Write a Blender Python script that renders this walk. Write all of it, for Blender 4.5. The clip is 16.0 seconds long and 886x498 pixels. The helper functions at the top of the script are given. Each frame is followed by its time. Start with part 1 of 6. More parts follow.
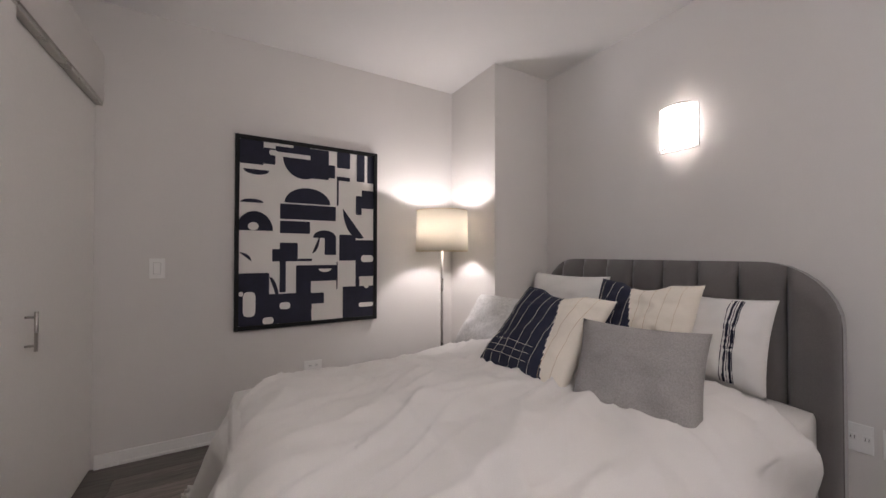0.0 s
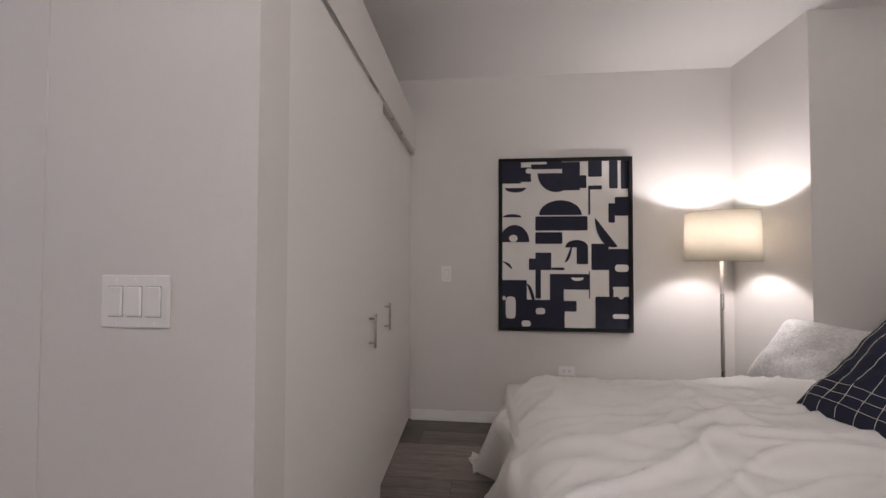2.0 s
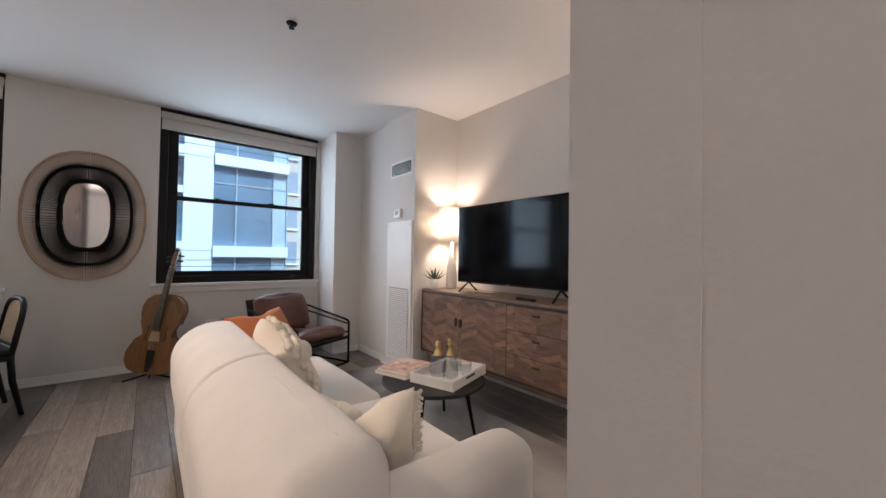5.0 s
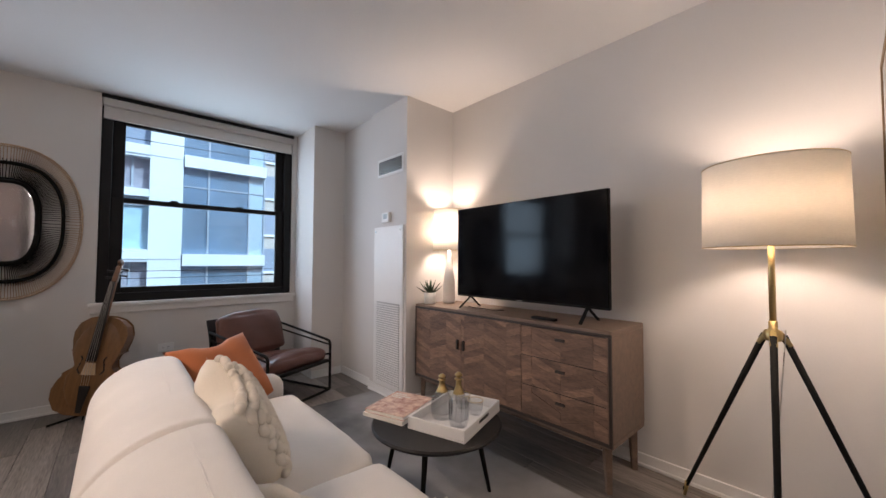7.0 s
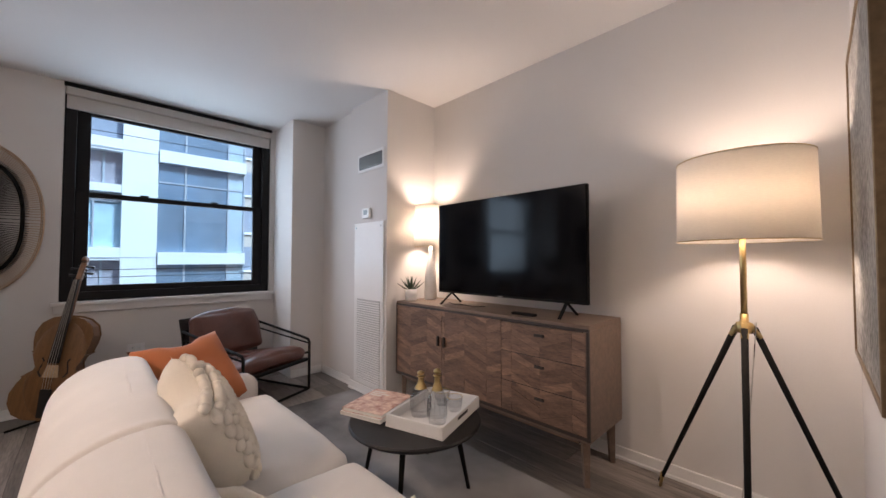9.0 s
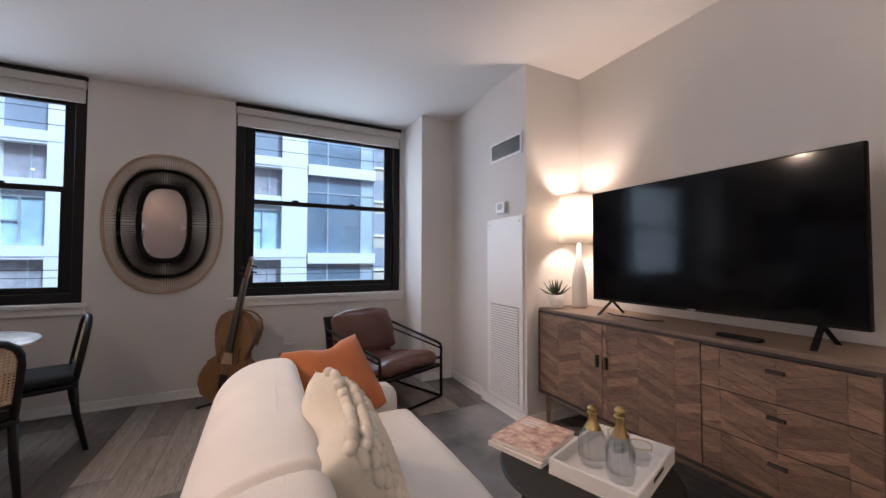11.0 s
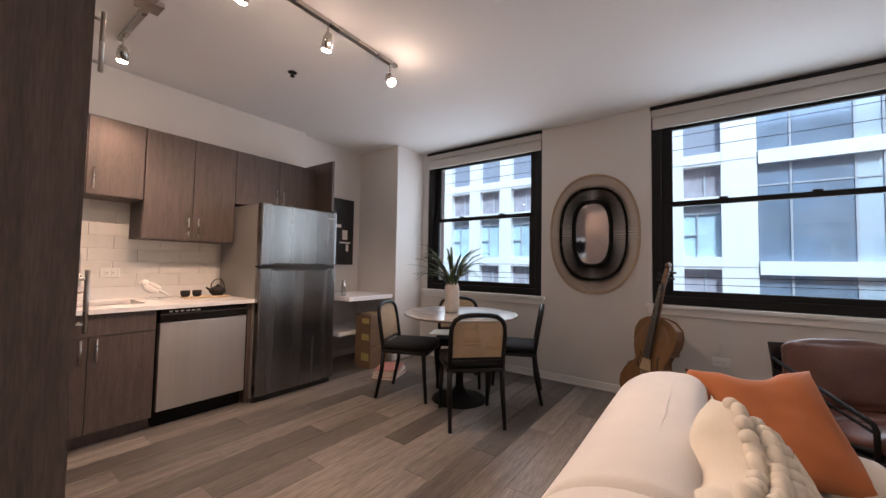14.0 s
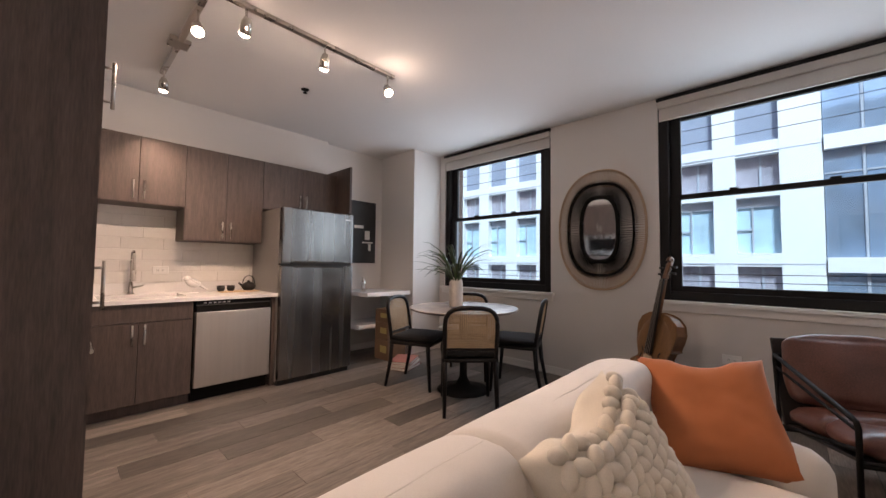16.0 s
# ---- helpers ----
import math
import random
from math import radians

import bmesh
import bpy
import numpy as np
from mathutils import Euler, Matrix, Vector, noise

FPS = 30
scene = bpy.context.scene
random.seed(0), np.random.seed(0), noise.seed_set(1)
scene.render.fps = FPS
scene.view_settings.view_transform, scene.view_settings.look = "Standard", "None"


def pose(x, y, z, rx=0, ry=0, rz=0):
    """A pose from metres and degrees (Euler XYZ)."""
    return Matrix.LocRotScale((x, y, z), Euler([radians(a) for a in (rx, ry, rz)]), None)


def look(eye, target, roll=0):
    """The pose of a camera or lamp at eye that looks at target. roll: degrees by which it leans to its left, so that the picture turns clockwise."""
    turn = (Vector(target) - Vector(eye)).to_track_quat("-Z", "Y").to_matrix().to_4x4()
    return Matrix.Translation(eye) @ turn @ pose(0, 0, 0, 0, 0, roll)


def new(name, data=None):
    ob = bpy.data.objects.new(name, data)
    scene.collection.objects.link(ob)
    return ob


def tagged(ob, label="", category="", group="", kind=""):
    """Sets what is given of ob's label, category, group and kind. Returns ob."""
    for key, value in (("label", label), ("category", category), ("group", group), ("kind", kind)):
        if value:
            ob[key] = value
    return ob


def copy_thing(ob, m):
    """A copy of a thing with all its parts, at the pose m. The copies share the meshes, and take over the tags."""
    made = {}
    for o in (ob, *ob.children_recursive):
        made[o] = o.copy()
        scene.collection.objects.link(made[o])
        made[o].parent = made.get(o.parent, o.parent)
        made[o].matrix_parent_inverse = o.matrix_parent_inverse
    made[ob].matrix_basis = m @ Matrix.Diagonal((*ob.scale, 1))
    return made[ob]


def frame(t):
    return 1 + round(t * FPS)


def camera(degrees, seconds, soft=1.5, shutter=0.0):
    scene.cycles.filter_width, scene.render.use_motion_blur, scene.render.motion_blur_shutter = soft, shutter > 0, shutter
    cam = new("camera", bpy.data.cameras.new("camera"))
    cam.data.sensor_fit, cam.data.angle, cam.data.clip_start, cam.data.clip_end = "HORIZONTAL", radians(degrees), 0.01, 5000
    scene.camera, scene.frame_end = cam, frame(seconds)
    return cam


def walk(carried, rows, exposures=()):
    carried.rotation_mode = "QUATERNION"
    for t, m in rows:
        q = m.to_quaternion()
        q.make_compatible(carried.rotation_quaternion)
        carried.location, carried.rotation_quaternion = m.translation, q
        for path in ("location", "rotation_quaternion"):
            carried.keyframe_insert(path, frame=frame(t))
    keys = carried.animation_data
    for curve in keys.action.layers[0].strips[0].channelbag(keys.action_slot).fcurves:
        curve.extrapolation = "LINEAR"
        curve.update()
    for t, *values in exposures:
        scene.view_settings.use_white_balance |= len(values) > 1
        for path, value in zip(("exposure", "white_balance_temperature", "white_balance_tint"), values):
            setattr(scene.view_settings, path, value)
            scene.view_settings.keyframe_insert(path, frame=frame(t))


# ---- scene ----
cam = camera(101.4, 16.0)
PATH = [
    (0, (0.2, 0.133, 1.2), (1.213, 1.857, 1.226), 0.1),
    (0.5, (0.214, 0.117, 1.212), (1.098, 1.911, 1.236), 0.1),
    (1, (0.243, 0.114, 1.242), (0.808, 2.032, 1.27), -0.1),
    (1.5, (0.19, 0.102, 1.242), (0.379, 2.093, 1.278), -0.0),
    (2, (0.053, 0.086, 1.235), (-0.128, 2.078, 1.282), 0.2),
    (2.5, (-0.133, 0.072, 1.236), (-0.743, 1.977, 1.28), 0.5),
    (3, (-0.274, 0.11, 1.223), (-1.264, 1.847, 1.259), 0.3),
    (3.5, (-0.376, 0.276, 1.194), (-1.516, 1.919, 1.225), 0.1),
    (4, (-0.509, 0.4, 1.19), (-1.824, 1.907, 1.228), 0.2),
    (4.5, (-0.759, 0.452, 1.169), (-2.248, 1.786, 1.207), 0.6),
    (4.7, (-0.864, 0.486, 1.174), (-2.413, 1.751, 1.212), 0.8),
    (6.8, (-1.454, 0.727, 1.193), (-2.965, 2.035, 1.278), 0.5),
    (7, (-1.447, 0.747, 1.221), (-2.936, 2.081, 1.291), 0.2),
    (7.5, (-1.433, 0.771, 1.231), (-2.898, 2.131, 1.3), 0.1),
    (8, (-1.42, 0.78, 1.219), (-2.874, 2.151, 1.292), 0.1),
    (8.2, (-1.423, 0.791, 1.204), (-2.859, 2.182, 1.27), 0.1),
    (10.3, (-1.659, 0.793, 1.206), (-3.095, 2.184, 1.259), 0.0),
    (10.5, (-1.736, 0.789, 1.202), (-3.259, 2.084, 1.257), 0.1),
    (11, (-1.86, 0.857, 1.208), (-3.652, 1.744, 1.266), 0.1),
    (11.5, (-1.901, 0.831, 1.198), (-3.86, 1.229, 1.266), 0.6),
    (12, (-1.931, 0.758, 1.179), (-3.929, 0.712, 1.253), 0.8),
    (12.5, (-1.955, 0.771, 1.171), (-3.902, 0.321, 1.253), 0.7),
    (13, (-1.942, 0.88, 1.176), (-3.766, 0.064, 1.263), 0.8),
    (13.5, (-1.927, 0.977, 1.171), (-3.597, -0.12, 1.26), 1.0),
    (14, (-1.918, 1.011, 1.175), (-3.535, -0.164, 1.264), 1.0),
    (14.5, (-1.955, 1.074, 1.158), (-3.571, -0.101, 1.25), 0.8),
    (15, (-1.991, 1.224, 1.146), (-3.598, 0.038, 1.246), 0.4),
    (15.5, (-1.999, 1.405, 1.149), (-3.499, 0.086, 1.247), 0.5),
    (16, (-2.035, 1.417, 1.143), (-3.49, 0.048, 1.232), 0.6),
]
EXPO = [(0, 0.66, 6200, 17), (1.5, 0.72, 6200, 17), (2.5, 0.75, 6100, 17), (3.0, 0.7, 5950, 16), (3.5, 0.66, 6500, 18), (4, 0.55, 6700, 19), (4.5, 0.5, 6700, 18), (7, 0.42, 6600, 20), (11, 0.38, 6700, 24), (11.5, 0.22, 6800, 25), (12, 0.06, 7300, 27), (12.5, 0.18, 7400, 28), (13, 0.25, 7400, 28), (14.5, 0.52, 7400, 27), (16, 0.42, 7400, 27)]
walk(cam, [(t, look(eye, target, roll)) for t, eye, target, roll in PATH], EXPO)

# ---- world and lights ----
world = bpy.data.worlds.new("sky")
scene.world = world
world.use_nodes = True
wn = world.node_tree
sky = wn.nodes.new("ShaderNodeTexSky")
sky.sky_type = "NISHITA"
sky.sun_disc = False
sky.sun_elevation, sky.sun_rotation = radians(35), radians(60)
wn.nodes["Background"].inputs["Strength"].default_value = 0.2
wn.links.new(sky.outputs[0], wn.nodes["Background"].inputs["Color"])
sun = new("sun", bpy.data.lights.new("sun", "SUN"))
sun.data.energy, sun.data.angle, sun.data.color = 5.0, radians(10), (0.72, 0.9, 1.0)
sun.matrix_world = look((0, 0, 30), (-12, -7, 14))


def lamp_light(name, kind, at, watts, colour, radius=0.05, target=None, spot=100, blend=0.6):
    lamp = new(name, bpy.data.lights.new(name, kind))
    lamp.data.energy, lamp.data.color = watts, colour
    if kind == "AREA":
        lamp.data.shape, lamp.data.size, lamp.data.size_y = "RECTANGLE", radius[0], radius[1]
    else:
        lamp.data.shadow_soft_size = radius
    if kind == "SPOT":
        lamp.data.spot_size, lamp.data.spot_blend = radians(spot), blend
    lamp.matrix_world = look(at, target) if target else pose(*at)
    return lamp


WARM = (1.0, 0.84, 0.68)
DAY = (0.80, 0.90, 1.0)
TRACKWARM = (1.0, 0.79, 0.6)
SOFT = (1.0, 0.93, 0.87)
for wy in (-1.21, 1.42):
    lamp_light("window_light", "AREA", (-5.83, wy, 1.78), 22, DAY, (1.35, 1.55), (0, wy, 1.5))
lamp_light("bulb_tripod", "POINT", (-1.66, 2.775, 1.47), 12, WARM, 0.06)
lamp_light("bulb_console", "POINT", (-3.8, 2.93, 1.52), 16, WARM, 0.05)
lamp_light("bulb_bedroom", "POINT", (1.6, 2.53, 1.42), 16, SOFT, 0.035)
lamp_light("bulb_sconce", "POINT", (2.37, 1.235, 1.92), 2.7, SOFT, 0.02)
TRACK_LAMPS = ((-3.78, -0.85, -3.5, 0.3), (-3.24, -0.85, -3.5, -1.7), (-2.74, -0.85, -2.7, -1.9), (-2.55, -2.08, -2.6, -2.62), (-2.55, -1.08, -2.4, 0.0))
for lx, ly, tx, ty in TRACK_LAMPS:
    d = Vector((tx - lx, ty - ly, -1.6)).normalized() * 0.062
    lamp_light("bulb_track", "SPOT", (lx + d.x, ly + d.y, 2.53 + d.z), 75 if ty > -0.5 else 48 if ty < -2.5 or lx < -3 else 70, TRACKWARM, 0.03, (tx, ty, 0.93), 70 if ty < -2.5 else 105, 0.7)

# Extra point lamps added under three heads to light the ceiling round them.
for lx, watts in ((-3.78, 1.8), (-3.24, 0.6), (-2.74, 0.6)):
    lamp_light("track_spill_fill", "POINT", (lx, -0.80, 2.47), watts, WARM, 0.02)
# Unseen lamp added behind the camera to brighten bedroom and hall.
lamp_light("bedroom_fill_lamp", "POINT", (0.5, -0.6, 2.47), 26, SOFT, 0.09)

# ---- materials ----
def material(name, colour, rough=0.6, metal=0.0, vary=0.08, scale=6.0, fine=120.0, bump=0.05, stretch=(1, 1, 1), sheen=0.0, alpha=0.0, second=None, per_piece=0.0, coat=0.0, clouds=0.5, spec=0.5):
    m = bpy.data.materials.new(name)
    m.use_nodes = True
    n, l = m.node_tree.nodes, m.node_tree.links
    b = n["Principled BSDF"]
    b.inputs["Metallic"].default_value = metal
    b.inputs["Sheen Weight"].default_value = sheen
    b.inputs["Coat Weight"].default_value = coat
    b.inputs["Specular IOR Level"].default_value = spec
    b.inputs["Transmission Weight"].default_value = alpha
    tc, mp = n.new("ShaderNodeTexCoord"), n.new("ShaderNodeMapping")
    mp.inputs["Scale"].default_value = stretch
    l.new(tc.outputs["Object"], mp.inputs["Vector"])
    info = n.new("ShaderNodeObjectInfo")
    shift = n.new("ShaderNodeVectorMath")
    shift.operation = "SCALE"
    shift.inputs[0].default_value = (31, 17, 23)
    l.new(info.outputs["Random"], shift.inputs["Scale"])
    l.new(shift.outputs[0], mp.inputs["Location"])
    big, small = n.new("ShaderNodeTexNoise"), n.new("ShaderNodeTexNoise")
    big.inputs["Scale"].default_value, small.inputs["Scale"].default_value = scale, fine
    big.inputs["Detail"].default_value, small.inputs["Detail"].default_value = 4, 3
    for t in (big, small):
        l.new(mp.outputs[0], t.inputs["Vector"])
    mix = n.new("ShaderNodeMix")
    mix.data_type = "FLOAT"
    mix.inputs[0].default_value = 1 - clouds
    l.new(big.outputs["Fac"], mix.inputs[2])
    l.new(small.outputs["Fac"], mix.inputs[3])
    ramp = n.new("ShaderNodeValToRGB")
    dark = [c * (1 - 2.2 * vary) for c in colour] if second is None else second
    light = [min(1, c * (1 + 1.6 * vary)) for c in colour]
    ramp.color_ramp.elements[0].position, ramp.color_ramp.elements[1].position = 0.3, 0.7
    ramp.color_ramp.elements[0].color, ramp.color_ramp.elements[1].color = (*dark, 1), (*light, 1)
    l.new(mix.outputs[0], ramp.inputs[0])
    colour_out = ramp.outputs[0]
    if per_piece:
        hsv = n.new("ShaderNodeHueSaturation")
        ran = n.new("ShaderNodeMapRange")
        ran.inputs["To Min"].default_value, ran.inputs["To Max"].default_value = 1 - per_piece, 1 + per_piece
        l.new(info.outputs["Random"], ran.inputs["Value"])
        l.new(ran.outputs[0], hsv.inputs["Value"])
        l.new(colour_out, hsv.inputs["Color"])
        colour_out = hsv.outputs[0]
    l.new(colour_out, b.inputs["Base Color"])
    rr = n.new("ShaderNodeMapRange")
    rr.inputs["To Min"].default_value, rr.inputs["To Max"].default_value = max(0.02, rough - 0.06), min(1, rough + 0.06)
    l.new(big.outputs["Fac"], rr.inputs["Value"])
    l.new(rr.outputs[0], b.inputs["Roughness"])
    if bump:
        bp = n.new("ShaderNodeBump")
        bp.inputs["Strength"].default_value, bp.inputs["Distance"].default_value = bump, 0.01
        l.new(small.outputs["Fac"], bp.inputs["Height"])
        l.new(bp.outputs[0], b.inputs["Normal"])
    return m


def glowing(name, colour, strength):
    m = bpy.data.materials.new(name)
    m.use_nodes = True
    b = m.node_tree.nodes["Principled BSDF"]
    b.inputs["Base Color"].default_value = (*colour, 1)
    b.inputs["Emission Color"].default_value = (*colour, 1)
    b.inputs["Emission Strength"].default_value = strength
    return m


def shade_cloth(name, colour, through_part=0.5):
    m = bpy.data.materials.new(name)
    m.use_nodes = True
    n, l = m.node_tree.nodes, m.node_tree.links
    out = n["Material Output"]
    diff, tra, mix = n.new("ShaderNodeBsdfDiffuse"), n.new("ShaderNodeBsdfTranslucent"), n.new("ShaderNodeMixShader")
    tc, wave, ramp = n.new("ShaderNodeTexCoord"), n.new("ShaderNodeTexNoise"), n.new("ShaderNodeValToRGB")
    mp = n.new("ShaderNodeMapping")
    mp.inputs["Scale"].default_value = (60, 60, 400)
    l.new(tc.outputs["Object"], mp.inputs[0])
    l.new(mp.outputs[0], wave.inputs["Vector"])
    wave.inputs["Scale"].default_value = 1.0
    ramp.color_ramp.elements[0].color = (*[c * 0.86 for c in colour], 1)
    ramp.color_ramp.elements[1].color = (*colour, 1)
    l.new(wave.outputs["Fac"], ramp.inputs[0])
    for s in (diff, tra):
        l.new(ramp.outputs[0], s.inputs["Color"])
    mix.inputs[0].default_value = through_part
    l.new(diff.outputs[0], mix.inputs[1])
    l.new(tra.outputs[0], mix.inputs[2])
    l.new(mix.outputs[0], out.inputs["Surface"])
    return m


def glass(name, colour=(1, 1, 1), rough=0.0, clear=0.85):
    m = bpy.data.materials.new(name)
    m.use_nodes = True
    n, l = m.node_tree.nodes, m.node_tree.links
    out = n["Material Output"]
    tr, gl, mix, fr = n.new("ShaderNodeBsdfTransparent"), n.new("ShaderNodeBsdfGlossy"), n.new("ShaderNodeMixShader"), n.new("ShaderNodeLayerWeight")
    steep, weak = n.new("ShaderNodeMath"), n.new("ShaderNodeMath")
    steep.operation, steep.inputs[1].default_value = "POWER", 4.0
    weak.operation, weak.inputs[1].default_value, weak.inputs[2].default_value = "MULTIPLY_ADD", 0.6, 0.04
    fr.inputs["Blend"].default_value = 0.5
    tr.inputs["Color"].default_value = (*[c * clear for c in colour], 1)
    gl.inputs["Roughness"].default_value = rough
    l.new(fr.outputs["Facing"], steep.inputs[0])
    l.new(steep.outputs[0], weak.inputs[0])
    l.new(weak.outputs[0], mix.inputs[0])
    l.new(tr.outputs[0], mix.inputs[1])
    l.new(gl.outputs[0], mix.inputs[2])
    l.new(mix.outputs[0], out.inputs["Surface"])
    return m


WALL = material("wall_paint", (0.66, 0.635, 0.61), 0.7, vary=0.012, scale=1.5, fine=180, bump=0.05)
CEIL = material("ceiling_paint", (0.76, 0.745, 0.73), 0.85, vary=0.012, scale=1.2, fine=150, bump=0.06)
TRIM = material("white_trim", (0.78, 0.77, 0.75), 0.4, vary=0.015, scale=4, fine=80, bump=0.02)
CLOSET = material("closet_paint", (0.74, 0.72, 0.69), 0.5, vary=0.015, scale=1.5, fine=90, bump=0.02)
PLASTIC = material("white_plastic", (0.8, 0.79, 0.77), 0.35, vary=0.01, bump=0.0)
SLOT = material("dark_slot", (0.03, 0.03, 0.03), 0.6, vary=0.1, bump=0)
PLANK = material("floor_plank", (0.182, 0.157, 0.137), 0.4, vary=0.2, scale=2.2, fine=16, bump=0.05, stretch=(0.7, 9, 9), second=(0.06, 0.052, 0.047), per_piece=0.55, clouds=0.45)
SUBFLOOR = material("floor_joint", (0.05, 0.045, 0.04), 0.8, vary=0.1)
BLACKFRAME = material("black_window_paint", (0.012, 0.011, 0.011), 0.55, vary=0.1, scale=5, bump=0.02, spec=0.2)
GLASS = glass("window_glass", (0.85, 0.96, 1.0), 0.0, 0.97)
BLIND = shade_cloth("roller_cloth", (0.74, 0.7, 0.66), 0.25)
SHADE = shade_cloth("lamp_linen", (0.88, 0.83, 0.75), 0.32)
SHADE_GREY = shade_cloth("lamp_grey_linen", (0.72, 0.68, 0.6), 0.42)
BULB = glowing("lit_bulb", (1.0, 0.86, 0.68), 90.0)
# Broad upright streaks in the steel's colour imitate reflections on its brushed face.
STEEL = material("reflection_streaked_steel", (0.27, 0.262, 0.255), 0.27, 1.0, vary=0.12, scale=3, fine=14, bump=0.0, stretch=(3, 3, 0.12), clouds=0.8)
STEEL_PALE = material("pale_brushed_steel", (0.62, 0.585, 0.55), 0.42, 1.0, vary=0.03, scale=3, fine=14, bump=0.0, stretch=(3, 3, 0.12))
CHROME = material("satin_nickel", (0.5, 0.48, 0.45), 0.28, 1.0, vary=0.04, bump=0.0)
BRASS = material("brushed_brass", (0.55, 0.4, 0.18), 0.3, 1.0, vary=0.08, fine=60, bump=0.02)
BRONZE = material("dark_bronze", (0.2, 0.13, 0.07), 0.4, 0.7, vary=0.15, fine=60, bump=0.03)
BLACKMETAL = material("black_metal", (0.008, 0.007, 0.006), 0.65, vary=0.1, bump=0.02, spec=0.12)
BLACKWOOD = material("black_lacquered_wood", (0.01, 0.009, 0.009), 0.45, spec=0.25, vary=0.15, bump=0.03, stretch=(4, 4, 1))
DARKTOP = material("dark_stained_tabletop", (0.013, 0.012, 0.012), 0.45, spec=0.3, vary=0.2, bump=0.04, stretch=(1, 8, 8))
CAB = material("dark_oak_laminate", (0.088, 0.063, 0.054), 0.5, vary=0.22, scale=4, fine=26, bump=0.06, stretch=(9, 9, 0.7), second=(0.042, 0.032, 0.029), clouds=0.5)
COUNTER = material("white_quartz", (0.8, 0.79, 0.78), 0.22, vary=0.02, scale=8, fine=220, bump=0.0)
TILE = material("white_wall_tile", (0.76, 0.74, 0.71), 0.2, vary=0.02, scale=3, fine=20, bump=0.01, per_piece=0.04)
GROUT = material("tile_grout", (0.74, 0.72, 0.69), 0.8, vary=0.05)
BOUCLE = material("cream_upholstery", (0.72, 0.69, 0.65), 0.9, vary=0.04, scale=6, fine=420, bump=0.25, sheen=0.2)
LINEN = material("white_bed_linen", (0.76, 0.74, 0.71), 0.85, vary=0.03, scale=3, fine=420, bump=0.12, sheen=0.1)
VELVET = material("grey_velvet", (0.13, 0.117, 0.11), 0.75, vary=0.1, scale=4, fine=300, bump=0.08, sheen=0.6)
ORANGE = material("rust_orange_cotton", (0.46, 0.145, 0.05), 0.85, vary=0.02, scale=5, fine=500, bump=0.15, sheen=0.1)
CREAM = material("cream_cotton", (0.78, 0.72, 0.62), 0.9, vary=0.05, scale=6, fine=380, bump=0.2)
GREYKNIT = material("grey_woven", (0.36, 0.342, 0.328), 0.9, vary=0.12, scale=190, fine=420, bump=0.5)
NAVY = material("navy_cloth", (0.016, 0.019, 0.04), 0.9, vary=0.1, scale=8, fine=400, bump=0.15)
LEATHER = material("brown_leather", (0.125, 0.05, 0.036), 0.33, vary=0.2, scale=7, fine=160, bump=0.14)
DARKLEATHER = material("black_leather", (0.02, 0.017, 0.016), 0.45, vary=0.15, fine=160, bump=0.1)
OAK = material("reclaimed_wood", (0.215, 0.125, 0.082), 0.6, vary=0.26, scale=5, fine=34, bump=0.2, stretch=(1.2, 6, 7), second=(0.085, 0.052, 0.035), per_piece=0.3)
CONSOLE = material("console_wood", (0.17, 0.115, 0.085), 0.55, vary=0.2, scale=4, fine=30, bump=0.08, stretch=(1, 8, 8), second=(0.1, 0.07, 0.05))
CONSOLE_DARK = material("console_dark_edge", (0.035, 0.025, 0.02), 0.5, vary=0.2, bump=0.03)
SCREEN = material("tv_glass", (0.003, 0.003, 0.004), 0.1, vary=0.02, bump=0, spec=0.25)
CELLO = material("varnished_spruce", (0.19, 0.095, 0.038), 0.35, vary=0.18, scale=4, fine=40, bump=0.03, stretch=(14, 14, 0.8))
CELLO_RIB = material("dark_maple", (0.15, 0.06, 0.022), 0.35, vary=0.2, stretch=(3, 3, 9), bump=0.02)
EBONY = material("ebony", (0.012, 0.01, 0.009), 0.35, vary=0.1, bump=0.01)
STRING = material("steel_string", (0.5, 0.47, 0.42), 0.35, 1.0, bump=0)
MIRROR = material("mirror_glass", (0.9, 0.9, 0.9), 0.02, 1.0, vary=0, bump=0)
RATTAN = material("rattan", (0.5, 0.36, 0.25), 0.7, vary=0.15, fine=60, bump=0.1)
CANE = material("woven_cane", (0.55, 0.4, 0.25), 0.65, vary=0.12, fine=90, bump=0.1)
MARBLE = material("grey_marble", (0.34, 0.3, 0.28), 0.22, vary=0.25, scale=3.2, fine=9, bump=0.0, second=(0.2, 0.18, 0.17), clouds=0.6)
VASE = material("speckled_stoneware", (0.72, 0.66, 0.6), 0.6, vary=0.08, scale=14, fine=60, bump=0.08)
LEAF = material("green_leaf", (0.055, 0.095, 0.03), 0.5, vary=0.25, scale=14, bump=0.05, per_piece=0.35)
SUCCULENT = material("dark_succulent", (0.03, 0.055, 0.025), 0.5, vary=0.2, bump=0.03)
PAPER = material("book_pages", (0.75, 0.72, 0.66), 0.8, vary=0.05, stretch=(1, 1, 60), bump=0.05)
COVER = material("printed_cover", (0.5, 0.4, 0.32), 0.35, vary=0.5, scale=18, fine=40, bump=0.0, second=(0.3, 0.07, 0.05))
CARD = material("brown_cardboard", (0.17, 0.105, 0.065), 0.8, vary=0.1, fine=70, bump=0.04)
YELLOW = material("yellow_label", (0.42, 0.34, 0.13), 0.6, vary=0.08)
REDPRINT = material("red_print", (0.42, 0.16, 0.13), 0.5, vary=0.15)
